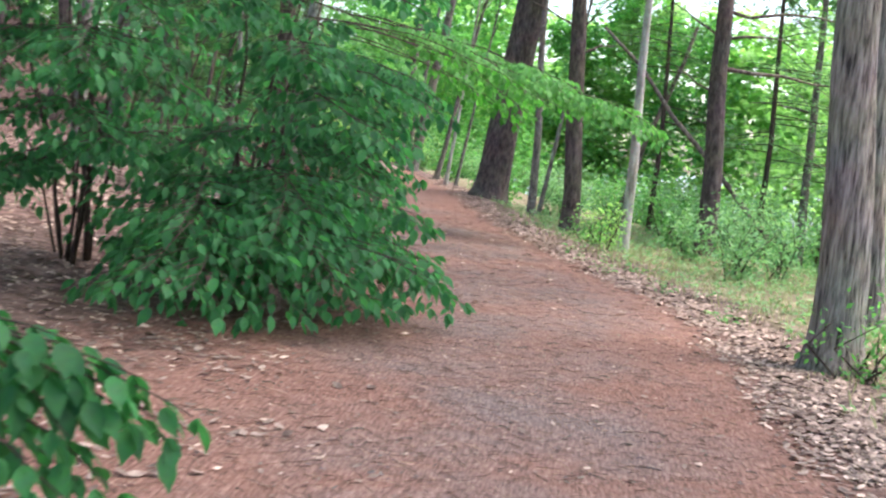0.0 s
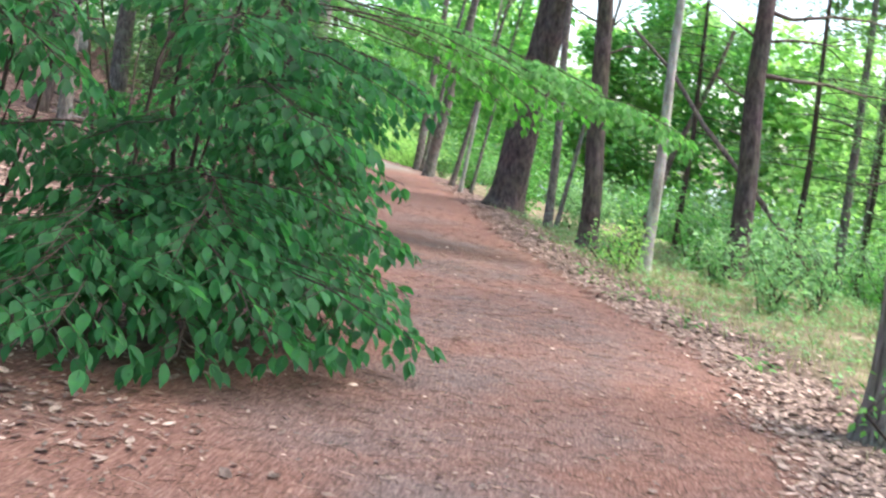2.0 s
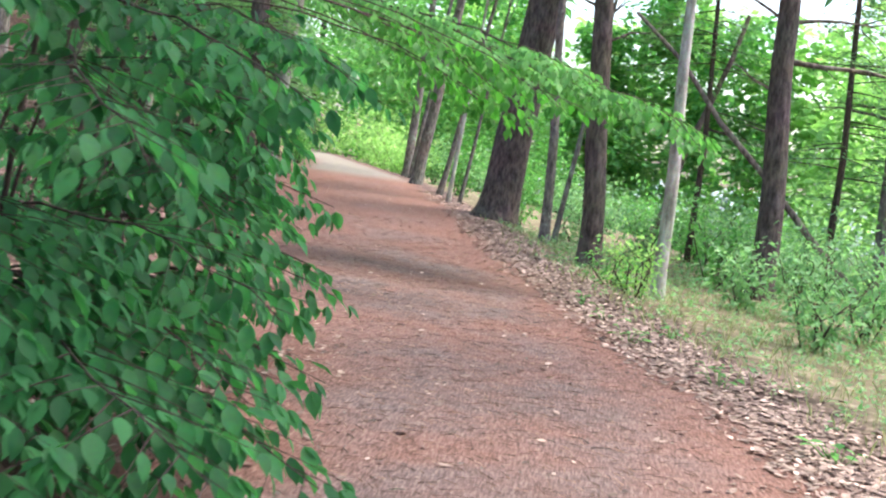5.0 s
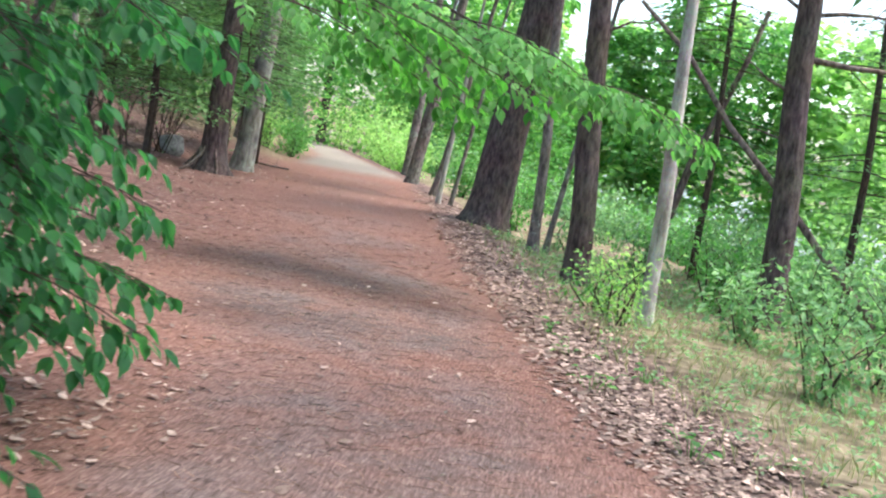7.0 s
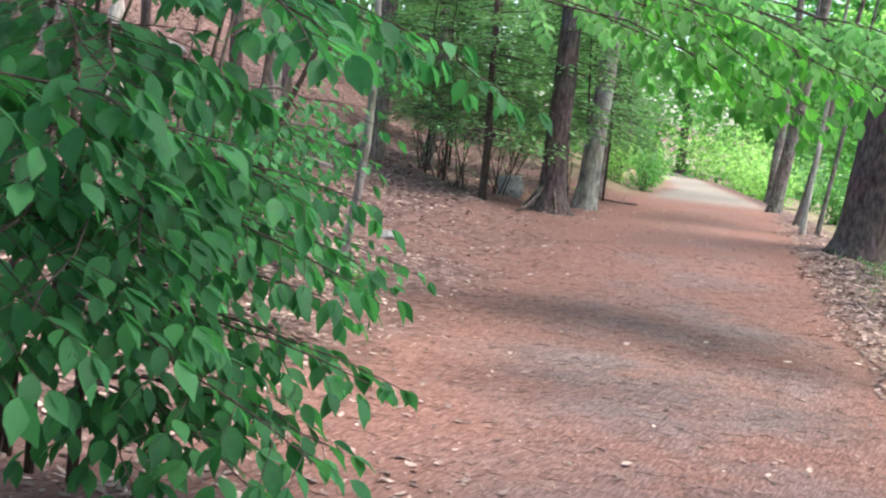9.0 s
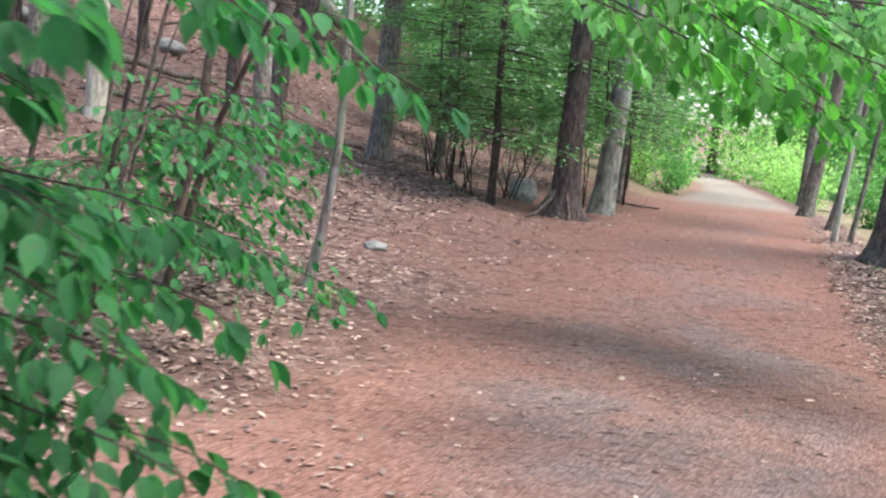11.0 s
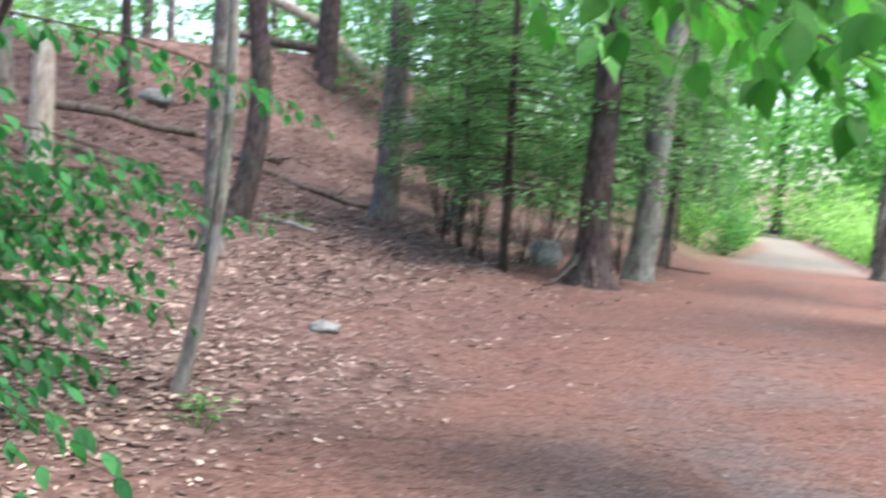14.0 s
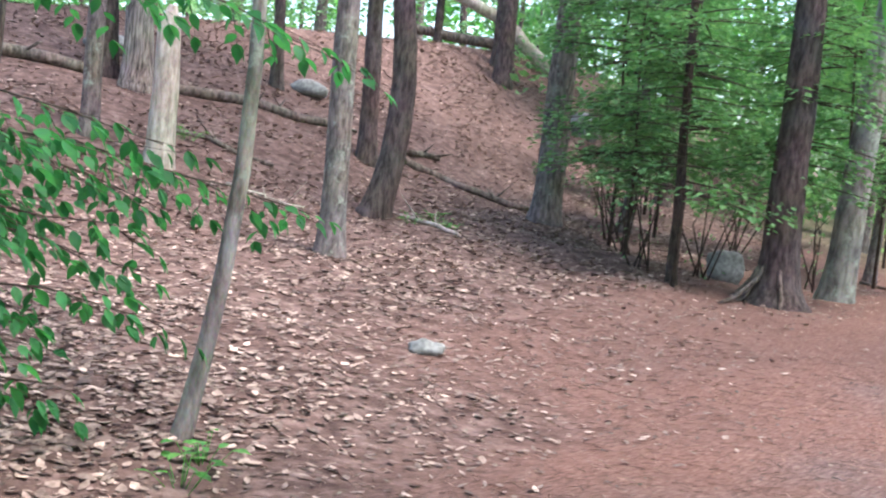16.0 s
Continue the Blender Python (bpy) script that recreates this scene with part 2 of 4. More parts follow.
def leaf_matrix(p, way, size, tilt, rnd):
    """A leaf at p that points along way, its face mostly to the sky."""
    y = Vector(way).normalized()
    z = Vector((rnd.uniform(-tilt, tilt), rnd.uniform(-tilt, tilt), 1))
    x = y.cross(z).normalized()
    z = x.cross(y)
    m = Matrix((x, y, z)).transposed().to_4x4()
    m.translation = p
    return m @ Matrix.Scale(size, 4)


LV = np.array(LEAF)
SMALL_V = np.array([(0, 0, 0), (0.28, 0.45, 0.06), (0, 1, -0.05), (-0.28, 0.45, 0.06)])
SMALL_F = [(0, 1, 2), (0, 2, 3)]


def add_leaves(mesh, mats, small=False):
    vs, fs = (SMALL_V, SMALL_F) if small else (LV, LEAF_F)
    for m in mats:
        a = np.array(m)
        mesh.add((vs @ a[:3, :3].T + a[:3, 3]).tolist(), fs)


def spray(wood, leaves, p0, way, length, rnd, droop=0.25, size=0.1, gap=0.075, radius=0.012, bare=0.2):
    """A flat, drooping, twiggy branch of alternate leaves."""
    p0, d = Vector(p0), Vector(way).normalized()
    side = d.cross(Vector((0, 0, 1))).normalized()
    bend = rnd.uniform(-0.25, 0.25)
    pts = []
    for i in range(9):
        s = i / 8
        pts.append(p0 + d * length * s + side * bend * length * s * s + Vector((0, 0, -droop * length * s * s)) + Vector([rnd.uniform(-1, 1) * 0.012 * length for _ in range(3)]) * (s > 0))
    wood.tube(pts, [radius * (1 - 0.85 * i / 8) + 0.0015 for i in range(9)], 5)

    def at(s):
        k = min(int(s * 8), 7)
        return pts[k].lerp(pts[k + 1], s * 8 - k), (pts[k + 1] - pts[k]).normalized()
    s, sign = bare, 1
    while s < 1:
        p, t = at(s)
        tw = (0.55 * (1 - s) + 0.12) * length * rnd.uniform(0.35, 0.75)
        out = (t * 0.75 + side * sign * 0.8 + Vector((0, 0, rnd.uniform(-0.35, 0.15)))).normalized()
        n = max(1, int(tw / gap))
        q1 = p + out * tw + Vector((0, 0, -0.12 * tw))
        if tw > 0.1:
            wood.tube([p, p.lerp(q1, 0.5) + Vector((0, 0, 0.02 * tw)), q1], [radius * 0.35, radius * 0.25, 0.001], 4)
        for k in range(n):
            q = p.lerp(q1, (k + 1) / n)
            sg = 1 if k % 2 else -1
            tside = out.cross(Vector((0, 0, 1))).normalized()
            w = out * 0.6 + tside * sg * 0.6 + Vector((0, 0, rnd.uniform(-1.3, -0.15)))
            leaves.append(leaf_matrix(q, w, size * rnd.uniform(0.65, 1.2), 0.5, rnd))
        leaves.append(leaf_matrix(q1, out + Vector((0, 0, rnd.uniform(-1.3, -0.3))), size * rnd.uniform(0.8, 1.2), 0.5, rnd))
        sign = -sign
        s += gap * rnd.uniform(0.9, 1.5) / length


def smooth_step(a, b, v):
    t = min(max((v - a) / (b - a), 0), 1)
    return t * t * (3 - 2 * t)


# ---- terrain ----
def edge(y):
    """x of the path's lakeside edge."""
    if y < 13:
        return 2.95
    if y < 16:
        return 2.95 - 0.22 * (y - 13) * ((y - 13) / 6 + 0.5)
    if y < 42:
        return 2.95 - 0.22 * (y - 13)
    return -3.43 - 0.3 * (y - 42)


def width(y):
    """How wide the trodden path is."""
    return 4.3 - 2.3 * smooth_step(32, 58, y)


def height(x, y):
    u = edge(min(y, 160)) - x
    z = 0.0
    if u > 0:
        w = u - width(y)
        if w > 0:
            z = 0.115 * w * smooth_step(0, 2, w)
            if w > 5:
                z += 0.15 * (w - 5) * smooth_step(5, 9, w)
            if w > 8:
                z += 0.1 * (w - 8)
            z *= min(max(1 + 0.04 * (y - 32), 0.7), 1.38)
            z = min(z, 3.35 + 0.075 * (min(max(y, 22), 62) - 30) + 0.03 * w)
    else:
        w = -u
        z = -0.03 * w
        if w > 5:
            z -= 0.16 * (w - 5) * smooth_step(5, 8, w)
        z = max(z, -2.4)
    z += (0.28 * smooth_step(25, 33, y) + 0.12 * smooth_step(33, 46, y)) * smooth_step(-1.8, -0.4, u)
    return z


def relief(x, y):
    u = edge(min(y, 160)) - x
    off = smooth_step(3.0, 5.0, u) + smooth_step(0, -1.0, u)
    return (0.02 + 0.05 * off) * noise.noise(Vector((x * 0.9, y * 0.9, 0))) + 0.012 * (0.4 + off) * noise.noise(Vector((x * 3.5, y * 3.5, 4)))


def top(x, y):
    return height(x, y) + relief(x, y)


def axis(fine0, fine1, step, far):
    vals = list(np.arange(fine0, fine1 + 1e-6, step))
    d, v = step, fine1
    while v < far:
        d *= 1.25
        v += d
        vals.append(v)
    d, v = step, fine0
    while v > -far:
        d *= 1.25
        v -= d
        vals.insert(0, v)
    return vals


def build_ground():
    xs, ys = axis(-27, 8, 0.24, 1500), axis(0, 70, 0.24, 1500)
    verts = [(x, y, top(x, y)) for y in ys for x in xs]
    w = len(xs)
    faces = [(j * w + i, j * w + i + 1, (j + 1) * w + i + 1, (j + 1) * w + i) for j in range(len(ys) - 1) for i in range(w - 1)]
    me = bpy.data.meshes.new("ground")
    me.from_pydata(verts, [], faces)
    me.materials.append(M_GROUND)
    me.polygons.foreach_set("use_smooth", [True] * len(me.polygons))
    vals = {"worn": [], "litter": [], "grass": [], "sand": [], "shaded_soil": []}
    for x, y, z in verts:
        u = edge(min(y, 160)) - x
        j = 0.5 * noise.noise(Vector((x * 0.8, y * 0.8, 7)))
        vals["worn"].append(smooth_step(0.3, 1.2, u + j) * (1 - smooth_step(2.4, 3.6, u + j)) * (1 - 0.6 * smooth_step(23, 30, y)))
        vals["litter"].append(max(smooth_step(3.6, 5.2, u + 2 * j) * (0.85 - 0.5 * smooth_step(23, 26, y) * (1 - smooth_step(5.5, 7.5, u))), smooth_step(0.35, -0.25, u + j * 0.6), (0.3 + 0.45 * smooth_step(-0.15, 0.25, j)) * smooth_step(7.0, 9.5, u)))
        vals["grass"].append(max(smooth_step(-0.6, -1.5, u + j) * 0.8, 0.8 * smooth_step(40, 47, y) * smooth_step(0.0, 0.7, u - width(y) + j) * (1 - smooth_step(7, 10, u))))
        # bands and a spot on the path where that shade is painted
        vals["shaded_soil"].append(0.85 * max(0.85 * math.exp(-((y - 18.65 + 0.2 * x + 0.6 * j) / 0.6) ** 2) * smooth_step(-2.6, -1.2, x) * smooth_step(1.7, 0.7, x), 0.45 * math.exp(-((y - 21.5 + 0.3 * x + j) / 0.9) ** 2) * smooth_step(-3.4, -2.2, x) * smooth_step(0.4, -0.6, x), 0.6 * math.exp(-((x - 1.2) ** 2 + (y - 14.5) ** 2) / 2)))
        vals["sand"].append(smooth_step(41, 46, y + j) * smooth_step(-0.1, 0.3, u) * (1 - smooth_step(-0.3, 0.3, u - width(y))))
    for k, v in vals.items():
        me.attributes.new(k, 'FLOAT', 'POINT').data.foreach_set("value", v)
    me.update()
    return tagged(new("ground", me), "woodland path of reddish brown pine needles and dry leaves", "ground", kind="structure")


build_ground()
water = Mesh()
water.add([(11, -300, -1.9), (700, -300, -1.9), (700, 700, -1.9), (-60, 700, -1.9), (-20, 130, -1.9), (3, 60, -1.9), (9, 20, -1.9)], [(0, 1, 2, 3, 4, 5, 6)])
tagged(new("water", water.data("water", M_WATER, False)), "calm pond water glinting behind the shore shrubs", "water", kind="structure")


# ---- trees ----
def crown(rnd, c, rx, rz, n, size, mesh):
    """Clumps of small leaves round limbs' ends, with an uneven outline."""
    clumps = []
    for _ in range(max(8, n // 55)):
        v = Vector([rnd.gauss(0, 1) for _ in range(3)]).normalized() * rnd.uniform(0.35, 1.0)
        clumps.append((Vector(c) + Vector((v.x * rx, v.y * rx, v.z * rz)), rnd.uniform(0.16, 0.34) * rx))
    mats = []
    for i in range(n):
        p, r = clumps[i % len(clumps)]
        v = Vector([rnd.gauss(0, 0.55) for _ in range(3)])
        mats.append(leaf_matrix(p + Vector((v.x * r, v.y * r, v.z * r * 0.5)), (v.x, v.y, v.z - 0.3), size * rnd.uniform(0.6, 1.3), 0.8, rnd))
    add_leaves(mesh, mats, True)
    return clumps


def tree(name, x, y, diam, slope, tall, bark, label, seed, leafmat=None, leaves=1200, curve=(0, 0), flare=0.35, sides=14, dead=(), crown_r=2.6, group="", sink=0.0):
    rnd = random.Random(seed)
    z0 = top(x, y) - sink
    ob = thing(name, (x, y, z0), label, "tree", group)
    r = diam / 2
    pts, rad = [], []
    hs = [-0.25, 0, 0.1, 0.25, 0.5, 0.85] + [0.85 + 0.55 * k for k in range(1, int(tall / 0.55))]
    for h in hs:
        k = h / tall
        pts.append((x + slope[0] * h + curve[0] * math.sin(h * 1.1) + 0.35 * r * noise.noise(Vector((h * 0.5, seed, 0))), y + slope[1] * h + curve[1] * math.sin(h * 1.1), z0 + h))
        rad.append(r * (1 - 0.72 * max(k, 0)) * (1 + flare * math.exp(-max(h, 0) / 0.22)))
    trunk = Mesh()
    trunk.tube(pts, rad, sides, 0.09 if diam > 0.15 else 0.2, seed)
    part("trunk", trunk, bark, ob)

    def on(h):
        k = min(range(len(hs)), key=lambda i: abs(hs[i] - h))
        return Vector(pts[k]), rad[k]
    for h, az, ln, rise in dead:
        p, rr = on(h)
        d = Vector((math.sin(radians(az)), math.cos(radians(az)), rise)).normalized()
        br = Mesh()
        q = [p + d * ln * k / 4 + Vector([rnd.uniform(-1, 1) * 0.04 * ln for _ in range(3)]) * (k > 0) for k in range(5)]
        br.tube(q, [0.03 * (1 - k / 5) * (0.5 + ln / 2) for k in range(5)], 5)
        for k in range(2, 5):
            e = d + Vector([rnd.uniform(-0.7, 0.7) for _ in range(3)])
            br.tube([q[k - 1], q[k - 1] + e.normalized() * ln * 0.3], [0.008, 0.003], 4)
        part("dead_branch", br, M_DEAD, ob)
    if leafmat:
        cz = z0 + tall * 0.86
        c = (x + slope[0] * tall * 0.86, y + slope[1] * tall * 0.86, cz)
        fol = Mesh()
        clumps = crown(rnd, c, crown_r, crown_r * 1.0, leaves, 0.34, fol)
        for k in range(min(7, len(clumps))):
            p, rr = on(tall * rnd.uniform(0.55, 0.9))
            limb = Mesh()
            e = clumps[k][0]
            limb.tube([p, p.lerp(e, 0.5) + Vector((0, 0, -0.15)), e], [rr * 0.45, rr * 0.3, 0.02], 5)
            part("limb", limb, bark, ob)
        part("crown", fol, leafmat, ob, "green leafy crown", False, "stuff")
    return ob


PINE_T = "dark-barked pine trunk rising from needle-covered ground"
tree("oak_tree", 3.62, 11.45, 0.43, (-0.055, 0.012), 13, M_OAK, "furrowed grey-brown oak trunk beside the path's lakeside edge", 1, M_LEAF_SUN, 1300, flare=0.45, sides=28)
tree("oak_tree", 5.1, 15.8, 0.26, (-0.11, 0.03), 11, M_OAK, "slimmer oak trunk behind the furrowed oak", 2, M_LEAF_SUN, 900)
tree("pine_tree", 4.2, 25.0, 0.40, (-0.035, 0.005), 15, M_PINE, "straight dark pine trunk in shore shrubs with dead snags", 3, M_NEEDLE, 600, (0.03, 0), dead=((2.3, -70, 0.5, 0.2), (3.3, -100, 1.0, 0.5), (4.2, 80, 1.6, 0.1), (4.6, 100, 2.2, -0.05), (3.4, 95, 2.4, -0.1), (4.4, -80, 1.2, 0.6)), sides=20)
tree("maple_tree", 2.5, 22.6, 0.19, (-0.018, 0.0), 10, M_PALE, "slender pale grey maple trunk among shore shrubs", 4, M_LEAF_SUN, 450, (0.02, 0), 0.2)
tree("pine_tree", 1.6, 26.0, 0.38, (-0.075, 0.0), 15, M_PINE, PINE_T, 5, M_NEEDLE, 600, dead=((3.4, 90, 1.0, 0.4), (3.9, -60, 1.2, 0.4)), sides=20)
tree("maple_tree", 0.75, 29.4, 0.20, (-0.05, 0.0), 11, M_GREY, "thin grey trunk between two dark pines", 6, M_LEAF_SUN, 500, (0.03, 0.0))
tree("pine_tree", -0.42, 32.1, 0.84, (0.10, 0.01), 20, M_PINE, "massive dark pine trunk leaning towards the pond", 7, M_NEEDLE, 1800, flare=0.4, sides=32, crown_r=4)
tree("young_tree", 0.9, 30.9, 0.12, (0.12, 0.0), 8, M_GREY, "thin stem slanting between the pines", 8, M_LEAF_SUN, 600)
tree("young_tree", -5.0, 50.0, 0.34, (0.03, 0.006), 13, M_GREY, "grey-brown stem at the path's edge", 9, M_LEAF_SUN, 900)
tree("young_tree", -3.62, 42.6, 0.36, (0.12, 0.018), 13, M_GREY, "leaning grey-brown stem at the path's edge", 10, M_LEAF_SUN, 900)
tree("young_tree", -1.8, 35.2, 0.11, (0.07, 0.009), 8, M_PALE, "thin pale leaning stem beside the massive pine", 11, M_LEAF_SUN, 500)
tree("young_tree", -1.55, 35.5, 0.10, (0.125, 0.016), 8, M_GREY, "thin leaning stem beside the massive pine", 12, M_LEAF_SUN, 500)
tree("young_tree", -2.4, 38.5, 0.16, (0.16, 0.02), 9, M_GREY, "thin leaning stem beside the path", 13, M_LEAF_SUN, 500)
tree("young_tree", -4.4, 47.0, 0.2, (0.1, 0.02), 10, M_GREY, "thin leaning stem beside the path", 14, M_LEAF_SUN, 500)
tree("young_tree", 6.8, 28.8, 0.22, (-0.03, 0.007), 11, M_GREY, "slim dark trunk in the shore shrubs", 15, M_NEEDLE, 900, dead=((2.5, 100, 1.5, 0.1), (3.4, -80, 1.4, 0.1)))
tree("young_tree", 8.3, 33.5, 0.15, (-0.03, 0.0), 10, M_GREY, "slim dark trunk in the shore shrubs", 16, M_NEEDLE, 800)
# hillside
sapling = tree("beech_sapling", -4.55, 21.45, 0.10, (0.04, 0.05), 6.5, M_BEECH, "slender mottled beech sapling in leaf litter", 20, M_LEAF, 500, (0.085, 0.06), 0.3, 12, crown_r=1.5)
tree("pine_tree", -9.5, 27.55, 0.31, (-0.01, -0.01), 14, M_GREY, "straight grey-brown trunk on the slope", 21, M_NEEDLE, 900, sides=18)
tree("pine_tree", -11.4, 30.35, 0.39, (0.045, 0.04), 14, M_PINE, "curved dark trunk on the slope", 22, M_NEEDLE, 900, (0.13, 0.10), sides=18)
tree("pine_tree", -13.95, 32.85, 0.32, (-0.02, -0.02), 14, M_PINE, "straight dark trunk on the slope", 23, M_NEEDLE, 900)
tree("pine_tree", -11.2, 34.4, 0.50, (0.015, 0.01), 16, M_GREY, "thick grey-brown trunk at the foot of the slope", 24, M_NEEDLE, 1000, sides=20, dead=((3.0, 60, 0.5, -0.8),))
tree("young_tree", -10.66, 36.1, 0.24, (0.05, 0.03), 12, M_GREY, "dark trunk behind the hemlocks", 25, M_NEEDLE, 700, (0.06, 0.04))
tree("young_tree", -7.3, 31.75, 0.14, (-0.02, -0.01), 11, M_TWIG, "thin dark trunk with hemlock twigs", 26, M_NEEDLE, 500)
tree("hemlock_tree", -6.22, 32.6, 0.50, (0.01, 0.005), 14, M_PINE, "dark hemlock trunk with exposed spreading roots", 27, M_NEEDLE, 900, flare=0.9, sides=20)
tree("beech_tree", -6.25, 34.8, 0.46, (0.062, 0.024), 14, M_BEECH, "smooth pale grey beech trunk beside the path", 28, M_LEAF_SUN, 900, flare=0.3, sides=20)
tree("young_tree", -9.6, 45.0, 0.25, (0.05, 0.02), 11, M_GREY, "grey trunk along the path", 29, M_LEAF_SUN, 600)
tree("young_tree", -7.6, 40.0, 0.22, (0.06, 0.02), 11, M_GREY, "grey trunk along the path", 30, M_LEAF_SUN, 600)
tree("young_tree", -10.9, 52.0, 0.34, (0.04, 0.012), 12, M_GREY, "grey trunk along the path", 31, M_LEAF_SUN, 700)
tree("young_tree", -12.9, 60.0, 0.4, (0.04, 0.012), 12, M_GREY, "grey trunk along the path", 32, M_LEAF_SUN, 700)
tree("pine_tree", -16.4, 84.0, 0.62, (0.0, 0.0), 14, M_PINE, "dark trunk at the far bend of the path", 33, M_NEEDLE, 800)
tree("pine_tree", -14.17, 27.4, 0.26, (0.0, -0.01), 12, M_GREY, "thin grey trunk on the slope", 34, M_NEEDLE, 700)
tree("pine_tree", -17.0, 29.6, 0.38, (-0.04, -0.05), 14, M_PINE, "dark trunk high on the slope", 35, M_NEEDLE, 800)
tree("oak_tree", -16.4, 29.8, 0.5, (-0.02, -0.03), 14, M_OAK, "lichen-grey oak trunk high on the slope", 36, M_LEAF_SUN, 800)
tree("pine_tree", -16.95, 33.4, 0.24, (-0.03, -0.03), 13, M_PINE, "dark trunk on the slope", 37, M_NEEDLE, 700)
tree("pine_tree", -20.2, 44.8, 0.6, (-0.01, 0.0), 14, M_PINE, "dark trunk near the fallen logs", 38, M_NEEDLE, 800)
tree("pine_tree", -13.2, 42.0, 0.34, (0.02, 0.0), 13, M_PINE, "dark trunk behind the hemlocks", 39, M_NEEDLE, 700)
tree("young_tree", -10.1, 23.3, 0.075, (0.06, 0.05), 6, M_TWIG, "thin dark crooked sapling on the slope", 40, M_LEAF, 300, (0.08, 0.05), 0.3, 10, crown_r=1.3)
root = Mesh()
for az, ln in ((205, 1.3), (222, 0.8), (250, 1.0), (150, 0.7), (290, 0.9)):
    d = Vector((math.sin(radians(az)), math.cos(radians(az)), 0))
    b0 = Vector((-6.22, 32.6, top(-6.22, 32.6)))
    root.tube([b0 + d * 0.12 + Vector((0, 0, 0.75)), b0 + d * 0.3 + Vector((0, 0, 0.35)), b0 + d * 0.55 * ln + Vector((0.04, 0, 0.08)), b0 + d * 0.85 * ln + Vector((0, 0, -0.08))], [0.035, 0.034, 0.03, 0.02], 6)
tagged(new("exposed_roots", root.data("exposed_roots", M_DEAD)), "pale exposed roots spreading from a hemlock's foot", "roots", kind="stuff")
# invented trees outside the view; their crowns keep light off the ground
for i, (x, y) in enumerate(((-5.2, 3.5), (-8.5, 8.0), (6.2, 3.0), (-3.5, -4.0), (3.5, -5.0), (-9.0, 15.5), (-8.5, 20.5), (7.2, 8.5), (-6.8, 12.8), (6.6, 20.0))):
    tree("added_shade_tree", x, y, 0.34, (0.01, 0.0), 12 + (i % 3), M_GREY if i % 2 else M_PINE, "unseen tall grey-brown tree added to shade the path", 60 + i, M_LEAF_SUN, 2000 if x < 0 else 2400 if y < 10 else 500, sides=12, crown_r=4.4 if y < 14 else 3.4, group="canopy over the path")
rw = random.Random(5)
placed = []
while len(placed) < 34:
    x, y = rw.uniform(-52, -14), rw.uniform(26, 85)
    u = edge(y) - x
    if u < 13 or math.hypot(x + 12, y - 30) < 11 or any(math.hypot(x - a, y - c) < 3.2 for a, c in placed):
        continue
    placed.append((x, y))
    tree("forest_tree", x, y, rw.uniform(0.2, 0.5), (rw.uniform(-0.05, 0.06), rw.uniform(-0.05, 0.04)), rw.uniform(11, 15), rw.choice([M_PINE, M_GREY, M_PINE]), "trunk in the open wood up the slope", 100 + len(placed), rw.choice([M_NEEDLE, M_LEAF_SUN]), 420, sides=10, group="wood on the slope")

# broken standing snag
snag = thing("tree_snag", (-13.1, 27.8, top(-13.1, 27.8)), "broken pale barkless snag standing on the slope", "tree")
sm = Mesh()
zb = top(-13.1, 27.8)
sm.tube([(-13.1, 27.8, zb - 0.2), (-13.1, 27.8, zb), (-13.09, 27.8, zb + 0.25), (-13.1, 27.81, zb + 1.2), (-13.12, 27.8, zb + 1.9), (-13.06, 27.8, zb + 2.15)], [0.24, 0.22, 0.19, 0.17, 0.16, 0.06], 14, 0.12, 3)
part("trunk", sm, M_BLEACHED, snag)


def log(name, ends, radius, mat, label, seed, lift=0.0):
    rnd = random.Random(seed)
    pts = []
    (x0, y0), (x1, y1) = ends
    n = 9
    for i in range(n):
        s = i / (n - 1)
        x, y = x0 + (x1 - x0) * s, y0 + (y1 - y0) * s
        pts.append(Vector((x + rnd.uniform(-0.08, 0.08), y + rnd.uniform(-0.08, 0.08), top(x, y) + radius * 0.7 + lift * s)))
    ob = thing(name, pts[0], label, "log")
    m = Mesh()
    m.tube(pts, [radius * (1 - 0.35 * i / n) for i in range(n)], 10, 0.12, seed)
    part("trunk", m, mat, ob)
    for _ in range(3):
        k = rnd.randint(2, n - 2)
        st = Mesh()
        e = Vector((rnd.uniform(-1, 1), rnd.uniform(-1, 1), rnd.uniform(0.2, 1))).normalized()
        st.tube([pts[k], pts[k] + e * rnd.uniform(0.2, 0.5)], [radius * 0.3, radius * 0.1], 6)
        part("branch_stub", st, mat, ob)
    return ob


log("fallen_log", ((-18.6, 27.1), (-16.9, 29.1)), 0.13, M_DEAD, "dark rotting log lying across the slope", 1)
log("fallen_log", ((-16.3, 30.2), (-15.0, 33.3)), 0.1, M_DEAD, "dark rotting log lying across the slope", 2)
log("fallen_log", ((-14.3, 33.7), (-12.1, 35.2)), 0.075, M_DEAD, "thin dark log resting against a trunk's foot", 3)
log("fallen_log", ((-14.4, 34.1), (-14.2, 35.2)), 0.08, M_DEAD, "short broken dark log among leaf litter", 9)
log("fallen_log", ((-14.4, 28.9), (-13.2, 29.9)), 0.045, M_DEAD, "thin dead branch on the slope", 4)
log("fallen_log", ((-11.3, 30.75), (-9.9, 30.6)), 0.04, M_BLEACHED, "thin pale dead branch at a trunk's foot", 5)
log("fallen_branch", ((-16.0, 31.9), (-14.9, 33.6)), 0.04, M_DEAD, "thin dead branch beside the rotting log", 10)
log("fallen_branch", ((-12.6, 28.6), (-11.6, 29.0)), 0.025, M_BLEACHED, "short pale dead branch in leaf litter", 11)
